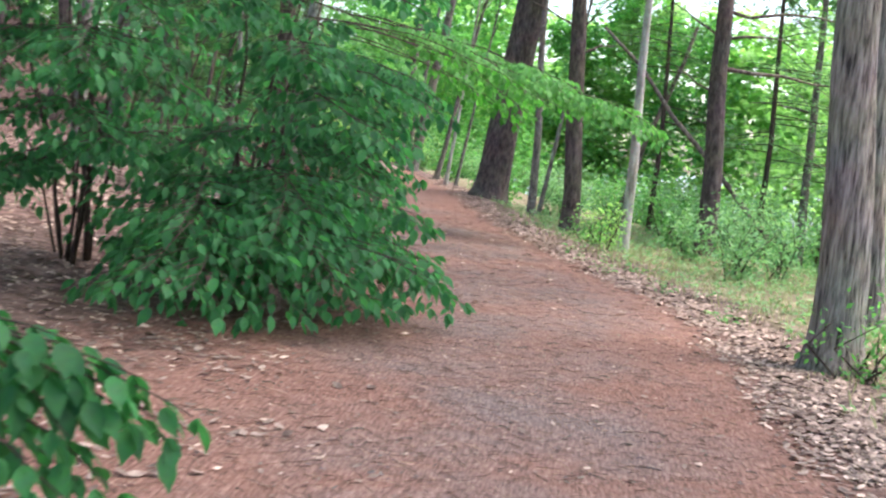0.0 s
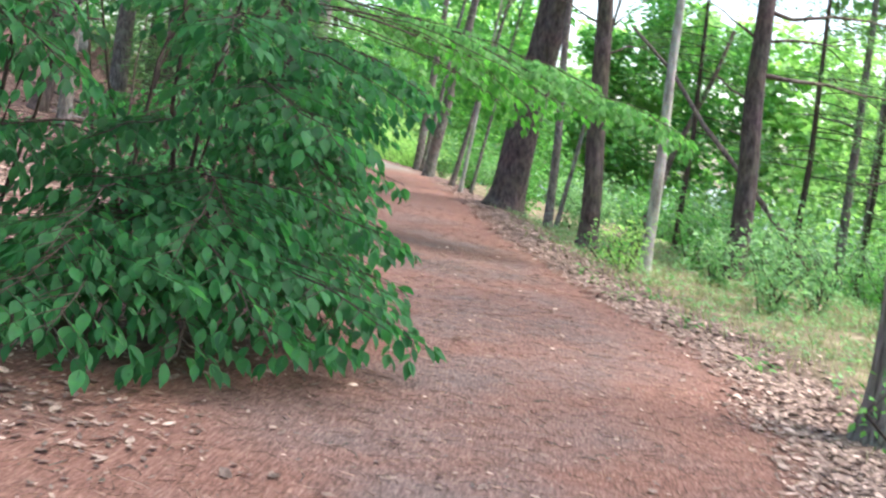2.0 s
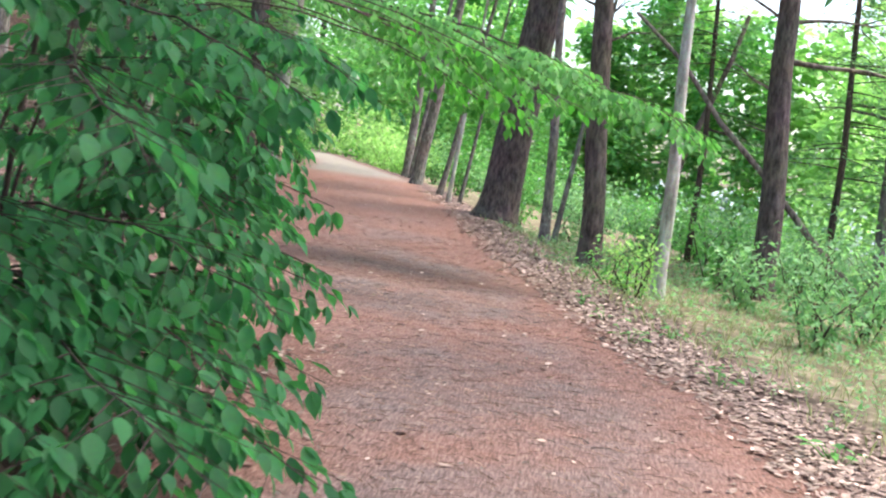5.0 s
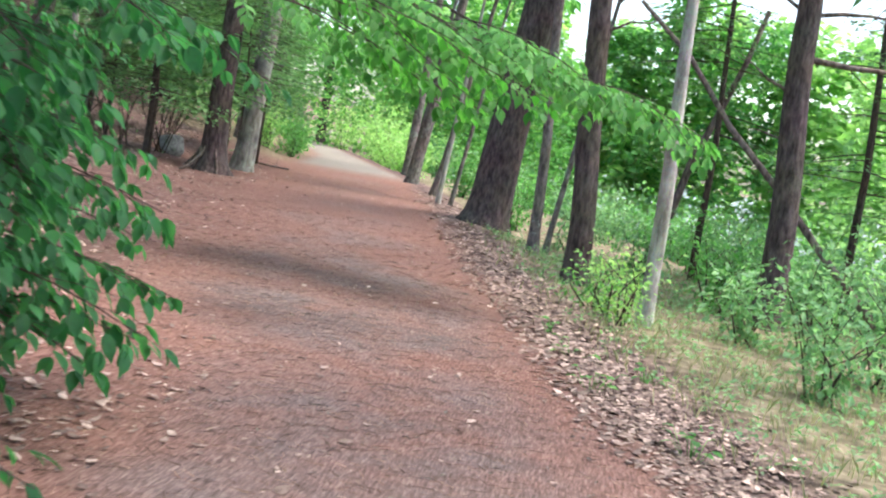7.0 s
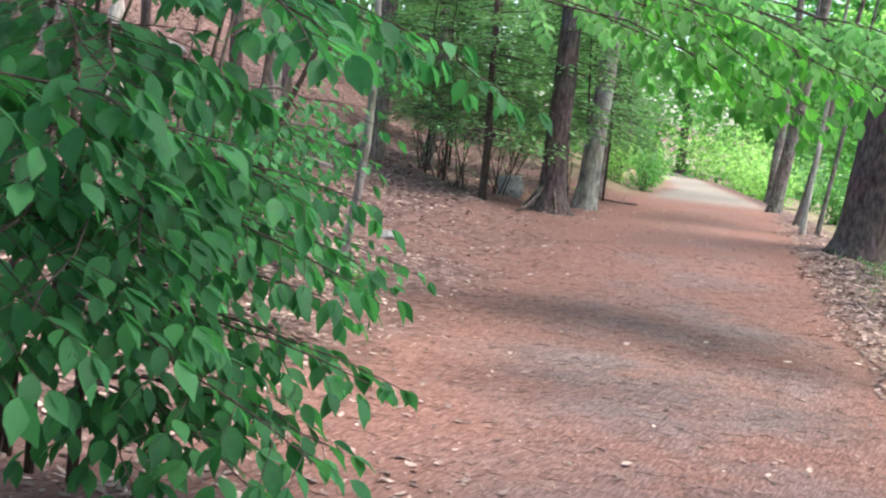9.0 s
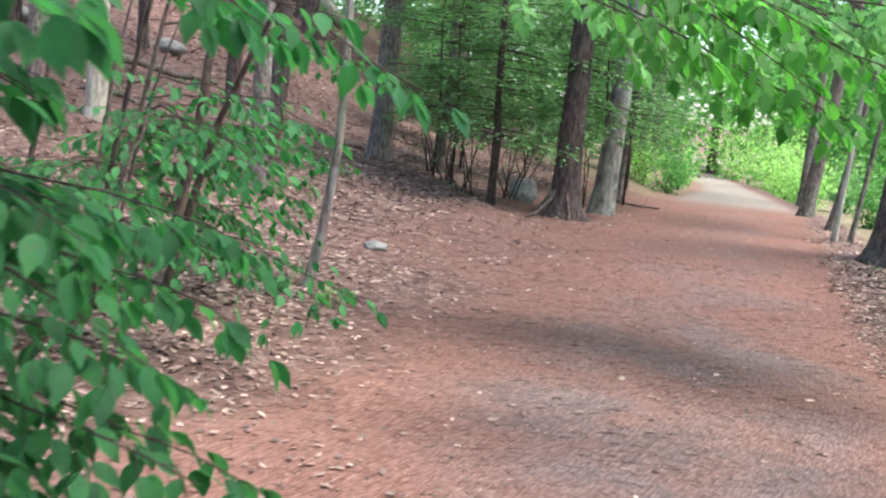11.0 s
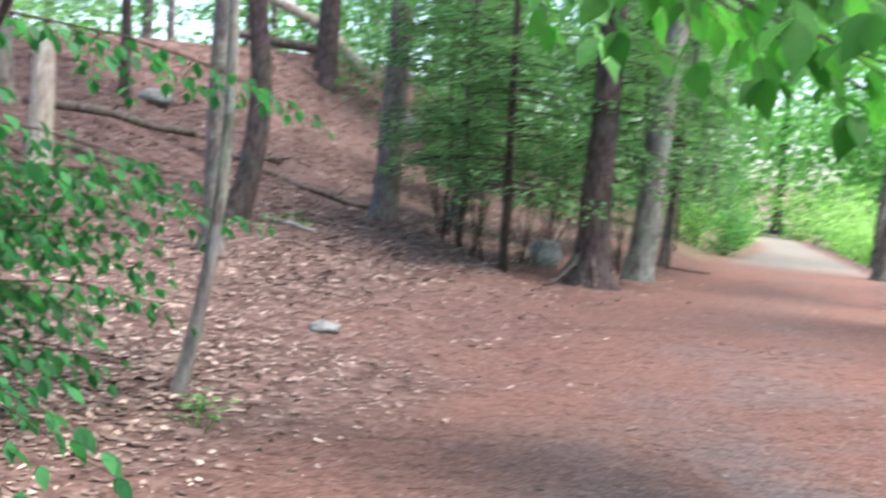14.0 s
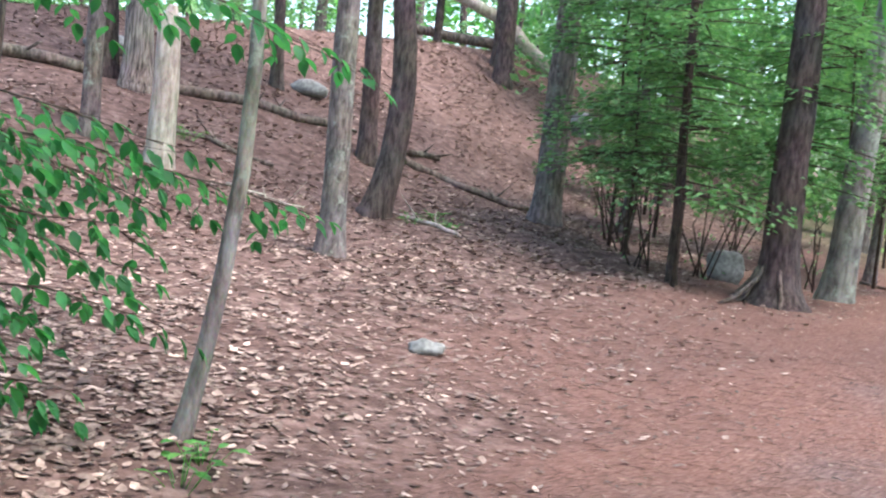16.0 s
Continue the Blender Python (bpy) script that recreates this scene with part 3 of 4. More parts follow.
log("fallen_tree", ((-21.0, 48.6), (-23.8, 46.1)), 0.24, M_BLEACHED, "pale fallen trunk propped on the slope", 6, 1.7)
log("fallen_tree", ((-22.0, 47.8), (-24.6, 45.7)), 0.2, M_DEAD, "grey fallen trunk on the slope", 7, 0.4)
log("fallen_branch", ((-7.29, 38.71), (-6.11, 38.75)), 0.03, M_DEAD, "thin dead branch at the beech's foot", 8)


def rock(x, y, size, squash, label, seed):
    bm = bmesh.new()
    bmesh.ops.create_icosphere(bm, subdivisions=3, radius=1)
    for v in bm.verts:
        k = 1 + 0.35 * noise.noise(v.co * 1.3 + Vector((seed, 0, 0))) + 0.1 * noise.noise(v.co * 4 + Vector((seed, 3, 0)))
        v.co = Vector((v.co.x * size[0], v.co.y * size[1], v.co.z * size[2])) * k
    me = bpy.data.meshes.new("rock")
    bm.to_mesh(me)
    bm.free()
    me.materials.append(M_ROCK)
    me.polygons.foreach_set("use_smooth", [True] * len(me.polygons))
    ob = tagged(new("rock", me), label, "rock")
    ob.matrix_basis = pose(x, y, top(x, y) + size[2] * squash, 0, 0, seed * 40)
    return ob


rock(-5.75, 24.85, (0.15, 0.10, 0.07), 0.4, "small pale grey stone on the needle floor", 1)
rock(-7.6, 33.9, (0.30, 0.26, 0.30), 0.6, "pale grey boulder behind the hemlock roots", 2)
rock(-16.4, 43.4, (0.5, 0.42, 0.42), 0.4, "grey boulder half hidden by hemlocks", 3)
rock(-16.9, 34.2, (0.5, 0.35, 0.2), 0.3, "flat grey rock on the slope", 4)
rock(-18.2, 30.6, (0.5, 0.5, 0.2), 0.3, "flat grey rock on the slope", 5)

# dead trunk slanting among the shore trees
slant = thing("leaning_dead_tree", (5.2, 27.4, top(5.2, 27.4)), "dead trunk fallen against a shore pine", "tree")
for a, c, r in (((5.9, 26.2, 0.0), (1.9, 28.0, 4.4), 0.07), ((2.7, 31.5, -0.1), (4.2, 31.3, 5.0), 0.09)):
    m = Mesh()
    a, c = Vector(a), Vector(c)
    m.tube([a.lerp(c, k / 5) + Vector((0.05 * math.sin(k * 2), 0, 0.05 * math.cos(k * 3))) for k in range(6)], [r * (1 - 0.1 * k) for k in range(6)], 8, 0.1, 3)
    part("trunk", m, M_DEAD, slant)


# ---- understory of large leaves ----
def understory(name, x, y, label, stems, sprays, seed, size=0.1, mat=M_LEAF, pick=0, near=None, gap=0.066, droop=0.25, on=None, bare=0.2):
    """stems: (height, lean x, lean y, radius). sprays: (start, end) of each leafy branch."""
    rnd = random.Random(seed)
    ob = on or thing(name, (x, y, top(x, y)), label, "shrub")
    z0 = top(x, y)
    lines = []
    for h, lx, ly, r in stems:
        m = Mesh()
        bx, by = x + rnd.uniform(-0.25, 0.25), y + rnd.uniform(-0.25, 0.25)
        pts = [Vector((bx + lx * k / 6 * h * (0.5 + k / 12), by + ly * k / 6 * h * (0.5 + k / 12), z0 - 0.1 + h * k / 6)) + Vector((rnd.uniform(-0.03, 0.03), rnd.uniform(-0.03, 0.03), 0)) * h * 0.4 for k in range(7)]
        m.tube(pts, [r * (1 - 0.12 * k) for k in range(7)], 7, 0.08, seed)
        part("stem", m, M_TWIG, ob)
        lines.extend(pts[1:])
    mats = []
    for p0, p1 in sprays:
        wood = Mesh()
        p1 = Vector(p1)
        if p0 is None:
            p0 = min(lines, key=lambda q: (q - p1 - Vector((0, 0, 0.25))).length + abs(q.z - p1.z - 0.2))
        p0 = Vector(p0)
        d = p1 - p0
        ln = d.length
        spray(wood, mats, p0, d + Vector((0, 0, droop * ln)), ln * 1.05, rnd, droop, size, gap, 0.004 + 0.002 * ln, bare)
        part("branch", wood, M_TWIG, ob)
    if pick:
        near = Vector(near)
        mats.sort(key=lambda m: (m.translation - near).length)
        one = Mesh()
        one.add(LEAF, LEAF_F)
        me = one.data("leaf", mat)
        for m in mats[:pick]:
            lf = new("leaf", me)
            lf.parent = ob
            lf.matrix_parent_inverse = ob.matrix_basis.inverted()
            lf.matrix_basis = m
        mats = mats[pick:]
    fol = Mesh()
    add_leaves(fol, mats)
    part("foliage", fol, mat, ob, "broad green leaves", True, "stuff")
    return ob


def ends(rnd, n, box):
    (x0, x1), (y0, y1), (z0, z1) = box
    return [(None, (rnd.uniform(x0, x1), rnd.uniform(y0, y1), rnd.uniform(z0, z1))) for _ in range(n)]


r1 = random.Random(11)
stems1 = [(2.6, -0.15, -0.1, 0.022), (3.0, 0.2, -0.15, 0.025), (2.4, 0.25, 0.1, 0.02), (3.2, 0.05, -0.25, 0.026), (2.8, -0.2, 0.15, 0.02), (2.2, 0.3, -0.2, 0.018), (2.9, 0.1, 0.2, 0.022)]
low = [(None, p) for p in ((0.05, 10.6, 0.35), (0.2, 10.7, 0.55), (-0.1, 10.2, 0.3), (-0.3, 9.4, 0.5), (-0.5, 9.6, 0.3), (-0.2, 9.8, 0.75), (-0.7, 9.3, 0.25), (-1.0, 8.9, 0.5), (-1.2, 8.7, 0.4), (0.1, 11.2, 0.8), (0.0, 11.6, 0.4), (-0.2, 12.0, 0.5), (-1.5, 9.2, 0.7), (-0.8, 9.9, 0.9))]
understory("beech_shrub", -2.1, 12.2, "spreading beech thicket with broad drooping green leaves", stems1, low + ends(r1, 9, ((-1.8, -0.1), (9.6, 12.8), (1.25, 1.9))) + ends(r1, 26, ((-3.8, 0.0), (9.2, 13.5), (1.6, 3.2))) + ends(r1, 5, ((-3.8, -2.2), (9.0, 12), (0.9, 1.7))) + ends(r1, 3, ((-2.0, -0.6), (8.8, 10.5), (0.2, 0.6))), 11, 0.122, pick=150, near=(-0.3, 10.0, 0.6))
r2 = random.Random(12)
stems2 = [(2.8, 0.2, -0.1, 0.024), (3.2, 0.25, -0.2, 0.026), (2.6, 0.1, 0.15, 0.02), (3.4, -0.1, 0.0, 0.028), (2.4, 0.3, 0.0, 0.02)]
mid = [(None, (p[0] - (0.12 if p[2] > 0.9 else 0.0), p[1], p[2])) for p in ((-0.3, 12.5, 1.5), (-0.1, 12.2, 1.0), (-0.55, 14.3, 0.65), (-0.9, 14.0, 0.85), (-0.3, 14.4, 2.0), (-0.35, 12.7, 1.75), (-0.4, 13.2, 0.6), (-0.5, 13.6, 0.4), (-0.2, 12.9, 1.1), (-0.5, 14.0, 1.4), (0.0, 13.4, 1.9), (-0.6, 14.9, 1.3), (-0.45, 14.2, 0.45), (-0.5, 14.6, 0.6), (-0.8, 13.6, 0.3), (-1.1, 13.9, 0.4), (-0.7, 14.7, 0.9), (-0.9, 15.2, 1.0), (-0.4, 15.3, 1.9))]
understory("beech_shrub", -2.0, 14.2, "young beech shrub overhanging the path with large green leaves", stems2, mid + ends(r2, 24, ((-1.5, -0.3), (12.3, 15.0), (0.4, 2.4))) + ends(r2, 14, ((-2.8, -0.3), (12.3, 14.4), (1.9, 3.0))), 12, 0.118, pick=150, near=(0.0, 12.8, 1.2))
r3 = random.Random(13)
stems3 = [(3.4, 0.1, 0.15, 0.03), (2.8, 0.0, 0.2, 0.025), (2.4, 0.2, 0.1, 0.02), (3.6, 0.25, -0.05, 0.03)]
side = [(None, p) for p in ((-4.4, 20.5, 0.75), (-4.9, 21.2, 0.7), (-4.7, 20.7, 0.3), (-4.2, 20.9, 1.6), (-3.7, 18.9, 2.25), (-4.8, 20.0, 1.5), (-5.4, 21.4, 1.2), (-6.0, 22.3, 1.25), (-5.0, 20.9, 1.0), (-4.6, 20.4, 0.5), (-5.2, 20.9, 0.7), (-5.6, 21.6, 1.3), (-4.2, 21.9, 2.1), (-2.5, 17.4, 0.6), (-2.8, 17.2, 0.9), (-3.2, 18.2, 0.7), (-3.0, 17.0, 0.4), (-3.3, 18.6, 1.3))]
over = [((-3.2, 18.9, 2.9), (0.3, 18.1, 2.02)), ((-3.0, 18.9, 3.0), (0.75, 17.9, 2.2)), ((-2.6, 18.8, 3.0), (0.0, 18.3, 2.05)), ((-2.8, 18.9, 3.1), (0.35, 17.8, 2.35)), ((-2.0, 18.8, 3.0), (0.5, 18.2, 2.1)), ((-2.6, 18.9, 3.1), (-0.2, 18.0, 2.5))]
understory("beech_shrub", -4.5, 18.6, "beech sapling with layered green leaves beside the path", stems3, side + ends(r3, 8, ((-5.6, -4.0), (19.6, 21.4), (0.3, 1.4))) + ends(r3, 11, ((-4.2, -2.2), (16.0, 18.2), (0.3, 1.7))), 13, 0.105, gap=0.095)
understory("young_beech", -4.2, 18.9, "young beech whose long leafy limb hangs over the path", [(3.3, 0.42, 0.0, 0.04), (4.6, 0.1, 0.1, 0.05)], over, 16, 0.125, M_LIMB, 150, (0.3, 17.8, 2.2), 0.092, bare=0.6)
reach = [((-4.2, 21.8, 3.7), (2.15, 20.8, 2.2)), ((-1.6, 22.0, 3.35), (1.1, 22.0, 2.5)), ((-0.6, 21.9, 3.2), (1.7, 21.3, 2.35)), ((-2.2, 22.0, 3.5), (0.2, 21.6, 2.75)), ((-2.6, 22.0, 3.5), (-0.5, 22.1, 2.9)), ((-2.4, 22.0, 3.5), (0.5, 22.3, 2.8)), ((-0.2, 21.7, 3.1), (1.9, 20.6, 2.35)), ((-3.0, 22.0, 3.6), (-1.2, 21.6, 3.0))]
understory("branch", -4.5, 21.6, "", [], reach, 17, 0.15, M_LEAF_SUN, 0, None, 0.075, 0.12, sapling)
r4 = random.Random(15)
stems4 = [(2.8, 0.1, -0.2, 0.024), (3.2, -0.1, -0.1, 0.026), (2.6, 0.2, 0.1, 0.02), (3.0, -0.25, -0.15, 0.024), (2.4, 0.0, -0.3, 0.018), (3.1, 0.15, 0.0, 0.024), (2.7, 0.3, -0.25, 0.014), (2.5, -0.3, -0.3, 0.013), (2.9, 0.05, -0.35, 0.016), (2.6, 0.35, -0.1, 0.012), (2.3, -0.1, -0.4, 0.012), (2.8, 0.2, -0.4, 0.015)]
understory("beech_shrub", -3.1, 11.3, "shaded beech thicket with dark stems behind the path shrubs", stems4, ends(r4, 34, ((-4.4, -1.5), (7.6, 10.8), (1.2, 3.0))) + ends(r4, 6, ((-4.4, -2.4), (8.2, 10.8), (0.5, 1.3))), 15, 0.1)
understory("beech_seedling", -0.68, 4.3, "low beech seedling with bright oval leaves", [(0.95, 0.2, 0.0, 0.011), (0.8, 0.05, 0.3, 0.009)], [(None, p) for p in ((0.06, 4.5, 0.66), (0.02, 4.5, 0.6), (-0.08, 4.45, 0.56), (-0.08, 4.3, 0.76), (-0.05, 4.35, 0.48), (-0.25, 4.4, 0.86), (-0.2, 4.3, 0.63), (-0.3, 4.6, 0.38), (-0.15, 4.1, 0.43))], 14, 0.11, gap=0.055)


# ---- hemlock sprays and shore shrubs ----
def needle_sprays(mesh, wood, rnd, trunk_at, z0, z1, n, reach, size=0.13):
    for _ in range(n):
        z = rnd.uniform(z0, z1)
        az = rnd.uniform(0, 2 * math.pi)
        ln = reach * rnd.uniform(0.5, 1.0)
        p = Vector((trunk_at[0], trunk_at[1], z))
        d = Vector((math.cos(az), math.sin(az), rnd.uniform(-0.15, 0.15)))
        side = d.cross(Vector((0, 0, 1))).normalized()
        pts = [p + d * ln * k / 4 + Vector((0, 0, -0.10 * ln * (k / 4) ** 2)) for k in range(5)]
        wood.tube(pts, [0.012 * (1 - k / 5) + 0.002 for k in range(5)], 4)
        mats = []
        for _ in range(int(ln * 52)):
            s = rnd.uniform(0.2, 1)
            q = p + d * ln * s + Vector((0, 0, -0.10 * ln * s * s))
            sg = rnd.choice((-1, 1))
            off = rnd.uniform(0, 0.45) * ln * (1.1 - s)
            q = q + side * sg * off + d * off * 0.6 + Vector((0, 0, rnd.uniform(-0.16, 0.07)))
            mats.append(leaf_matrix(q, d * 0.7 + side * sg + Vector((0, 0, rnd.uniform(-0.5, 0.1))), size * rnd.uniform(0.6, 1.3), 0.35, rnd))
        add_leaves(mesh, mats, True)


def hemlock(x, y, tall, low, n, reach, label, seed, mat=M_NEEDLE, size=0.13, radius=0.028):
    rnd = random.Random(seed)
    ob = thing("hemlock_sapling", (x, y, top(x, y)), label, "tree", "hemlocks beside the path")
    st, wood, fol = Mesh(), Mesh(), Mesh()
    z = top(x, y)
    st.tube([(x, y, z - 0.1), (x + 0.03, y, z + tall * 0.3), (x - 0.12, y + 0.03, z + tall * 0.7), (x, y, z + tall)], [radius * 1.2, radius, radius * 0.7, 0.006], 7)
    part("trunk", st, M_TWIG, ob)
    needle_sprays(fol, wood, rnd, (x, y), z + low, z + tall, n, reach, size)
    part("twig", wood, M_TWIG, ob, "thin dark boughs", True, "stuff")
    part("foliage", fol, mat, ob, "soft green needle sprays", False, "stuff")


for i, (x, y, tall, low, n, reach) in enumerate(((-7.2, 31.6, 3.8, 1.15, 60, 1.4), (-8.6, 32.7, 4.4, 1.2, 60, 1.5), (-9.6, 33.9, 4.6, 1.2, 55, 1.5), (-6.3, 33.3, 4.6, 1.5, 55, 1.5), (-7.1, 37.0, 5.5, 1.9, 50, 1.8), (-7.0, 38.5, 5.5, 1.5, 45, 1.8), (-10.2, 36.4, 5.0, 1.2, 50, 1.7), (-8.4, 43.0, 6.0, 1.0, 50, 2.0), (-10.4, 49.0, 6.5, 1.0, 50, 2.2), (-12.8, 56.0, 6.5, 0.6, 50, 2.4), (-12.2, 39.5, 5.0, 0.8, 50, 1.8))):
    hemlock(x, y, tall, low, n, reach, "young hemlock with flat feathery green sprays", 200 + i)
# pond-side conifer boughs
for i, (x, y, tall, low, n, reach) in enumerate(((5.6, 27.5, 8.0, 2.0, 60, 2.2), (7.6, 30.5, 9.0, 1.6, 65, 2.4), (9.5, 27.0, 9.0, 1.8, 65, 2.4), (3.6, 31.0, 8.0, 2.2, 45, 2.0), (11.5, 33.0, 10.0, 1.5, 60, 2.8))):
    hemlock(x, y, tall, low, n, reach, "pond-side conifer with thin dark boughs", 230 + i, M_NEEDLE, 0.11, 0.06)


def shrub(x, y, r, h, n, mat, label, seed, size=0.06, name="shore_shrub", stems=7):
    rnd = random.Random(seed)
    z = top(x, y)
    ob = thing(name, (x, y, z), label, "shrub", "shrubs along the shore")
    tips = []
    for _ in range(stems):
        az = rnd.uniform(0, 6.283)
        e = Vector((x + math.cos(az) * r * rnd.uniform(0.2, 0.9), y + math.sin(az) * r * rnd.uniform(0.2, 0.9), z + h * rnd.uniform(0.6, 1.0)))
        b = Vector((x + rnd.uniform(-0.15, 0.15), y + rnd.uniform(-0.15, 0.15), z - 0.05))
        m = Mesh()
        mid_p = b.lerp(e, 0.5) + Vector((rnd.uniform(-0.3, 0.3), rnd.uniform(-0.3, 0.3), 0.06 * h))
        m.tube([b, mid_p, e], [0.014, 0.009, 0.003], 5)
        part("stem", m, M_TWIG, ob)
        tips.append((b, mid_p, e))
    mats = []
    for _ in range(n):
        b, mm, e = rnd.choice(tips)
        s = rnd.uniform(0.1, 1.08)
        q = b.lerp(mm, s * 2) if s < 0.5 else mm.lerp(e, s * 2 - 1)
        k = 0.42 * r * (0.4 + s)
        v = Vector((rnd.gauss(0, 0.5), rnd.gauss(0, 0.5), rnd.gauss(0, 0.42)))
        mats.append(leaf_matrix(q + v * k, v + Vector((0, 0, -0.2)), size * rnd.uniform(0.6, 1.4), 0.7, rnd))
    fol = Mesh()
    add_leaves(fol, mats, True)
    part("foliage", fol, mat, ob, "small green leaves", False, "stuff")
    return ob


rs = random.Random(21)
spots = []
for y, x0, x1, n in ((19, 3.6, 9, 3), (21, 3.6, 10, 4), (23.5, 2.6, 11, 6), (26, 2.4, 12, 7), (29, 1.6, 13, 8), (32.5, 0.6, 14, 8), (37, -0.6, 14, 8), (43, -2.0, 13, 8), (50, -3.6, 12, 8), (58, -6.5, 11, 9)):
    for k in range(n):
        spots.append((x0 + (x1 - x0) * (k + rs.uniform(0.1, 0.9)) / n, y + rs.uniform(-1.2, 1.2)))
for i, (x, y) in enumerate(spots):
    off = x - edge(y)
    grow = 0.6 + 0.3 * smooth_step(3, 9, off) + 0.35 * smooth_step(28, 45, y) * (1 - smooth_step(3, 6, off))
    shrub(x, y, rs.uniform(0.9, 1.3) * grow * 1.15, rs.uniform(1.2, 2.0) * grow * 1.15, int(900 * grow), rs.choice([M_SHRUB, M_SHRUB, M_LEAF_SUN]), "leafy green shrub on the pond's bank", 300 + i, 0.07 + 0.0012 * y)
shrub(2.1, 21.9, 0.5, 0.8, 420, M_BRIGHT, "bright green low shrub at the maple's foot", 401, 0.07)
shrub(1.95, 23.0, 0.45, 0.6, 300, M_LEAF_SUN, "low leafy shrub beside the pale maple", 402, 0.07)
shrub(3.75, 11.0, 0.35, 0.55, 200, M_LEAF_SUN, "leafy sprouts at the oak's foot", 403, 0.07)
shrub(4.4, 10.6, 0.5, 0.6, 280, M_LEAF_SUN, "low shrub beside the oak", 404, 0.07)
shrub(4.6, 12.8, 0.5, 0.9, 280, M_LEAF_SUN, "low shrub behind the oak", 405, 0.07)
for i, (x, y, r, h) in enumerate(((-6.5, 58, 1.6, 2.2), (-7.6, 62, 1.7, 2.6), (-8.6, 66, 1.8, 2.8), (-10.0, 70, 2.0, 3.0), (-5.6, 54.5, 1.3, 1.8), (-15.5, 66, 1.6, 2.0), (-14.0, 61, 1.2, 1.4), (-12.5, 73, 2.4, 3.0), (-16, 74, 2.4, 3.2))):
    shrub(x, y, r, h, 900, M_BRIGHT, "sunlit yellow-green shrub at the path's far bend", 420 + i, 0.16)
for i, (x, y) in enumerate(((-8.0, 32.2), (-7.4, 32.9), (-9.0, 33.4), (-9.9, 34.5), (-7.0, 35.6), (-8.6, 36.2))):
    shrub(x, y, 0.9, 2.0, 70, M_SHRUB, "sparse thicket of bare dark stems", 440 + i, 0.06, "bare_thicket", 6)


for i, (x, y) in enumerate(((-8.3, 46.5), (-9.2, 50.5), (-10.0, 54), (-11.0, 58), (-9.4, 47.5), (-10.6, 51.5))):
    shrub(x, y, 0.9, 1.1 + 0.2 * (i % 3), 500, M_BRIGHT if i > 2 else M_LEAF_SUN, "low green bush at the far path's edge", 460 + i, 0.12)


def herb(x, y, n, size, label, seed, mat=M_LEAF_SUN):
    rnd = random.Random(seed)
    ob = thing("seedling", (x, y, top(x, y)), label, "plant")
    fol = Mesh()
    mats = []
    for _ in range(n):
        a, d = rnd.uniform(0, 6.283), rnd.uniform(0, 0.22)
        qx, qy = x + d * math.cos(a), y + d * math.sin(a)
        z = top(qx, qy)
        h = rnd.uniform(0.04, 0.16)
        fol.tube([(x + 0.3 * (qx - x), y + 0.3 * (qy - y), z - 0.02), (qx, qy, z + h)], [0.003, 0.002], 3)
        mats.append(leaf_matrix(Vector((qx, qy, z + h)), (math.cos(a), math.sin(a), rnd.uniform(-0.2, 0.3)), size * rnd.uniform(0.7, 1.2), 0.3, rnd))
    add_leaves(fol, mats)
    part("leaves", fol, mat, ob)


for i, (x, y, n) in enumerate(((-4.2, 21.3, 14), (-4.0, 21.0, 10), (-11.0, 31.2, 22), (-10.4, 30.8, 18), (-10.8, 30.5, 14), (1.95, 17.6, 12), (1.5, 20.3, 10), (1.75, 19.0, 8), (2.6, 15.9, 14), (3.1, 13.8, 14), (2.4, 18.5, 14), (1.1, 27.0, 12), (-2.6, 8.2, 12), (-2.3, 7.6, 10), (-2.9, 7.9, 10), (-14.0, 29.0, 20))):
    herb(x, y, n, 0.09, "small green seedlings in the leaf litter", 500 + i)


# ---- litter, needles, grass ----
def scatter(name, label, category, n, inside, size, mat, seed, build):
    rnd = random.Random(seed)
    m = Mesh()
    k = 0
    while k < n:
        x, y = inside(rnd)
        if x is None:
            continue
        build(m, rnd, x, y, top(x, y), size)
        k += 1
    return tagged(new(name, m.data(name, mat, False)), label, category, kind="stuff")


def dry_leaf(m, rnd, x, y, z, size):
    s = size * rnd.uniform(0.35, 1.0) ** 1.2
    a = rnd.uniform(0, 6.283)
    t1, t2 = rnd.uniform(-0.28, 0.28), rnd.uniform(-0.28, 0.28)
    curl, wide = rnd.uniform(-0.15, 0.35), rnd.uniform(0.16, 0.36)
    vs = []
    for k, (lx, ly) in enumerate(((-0.55, 0), (-0.2, wide), (0.2, wide * rnd.uniform(0.6, 1.1)), (0.55, rnd.uniform(-0.1, 0.1)), (0.15, -wide), (-0.25, -wide * rnd.uniform(0.6, 1.1)))):
        px, py = lx * s, ly * s
        h = t1 * px + t2 * py + curl * py * py / (wide * s) + 0.15 * px * px / s
        vs.append((x + px * math.cos(a) - py * math.sin(a), y + px * math.sin(a) + py * math.cos(a), z + 0.010 + 0.13 * s * (abs(t1) + abs(t2)) + h))
    m.add(vs, [(0, 1, 5), (1, 2, 4, 5), (2, 3, 4)])


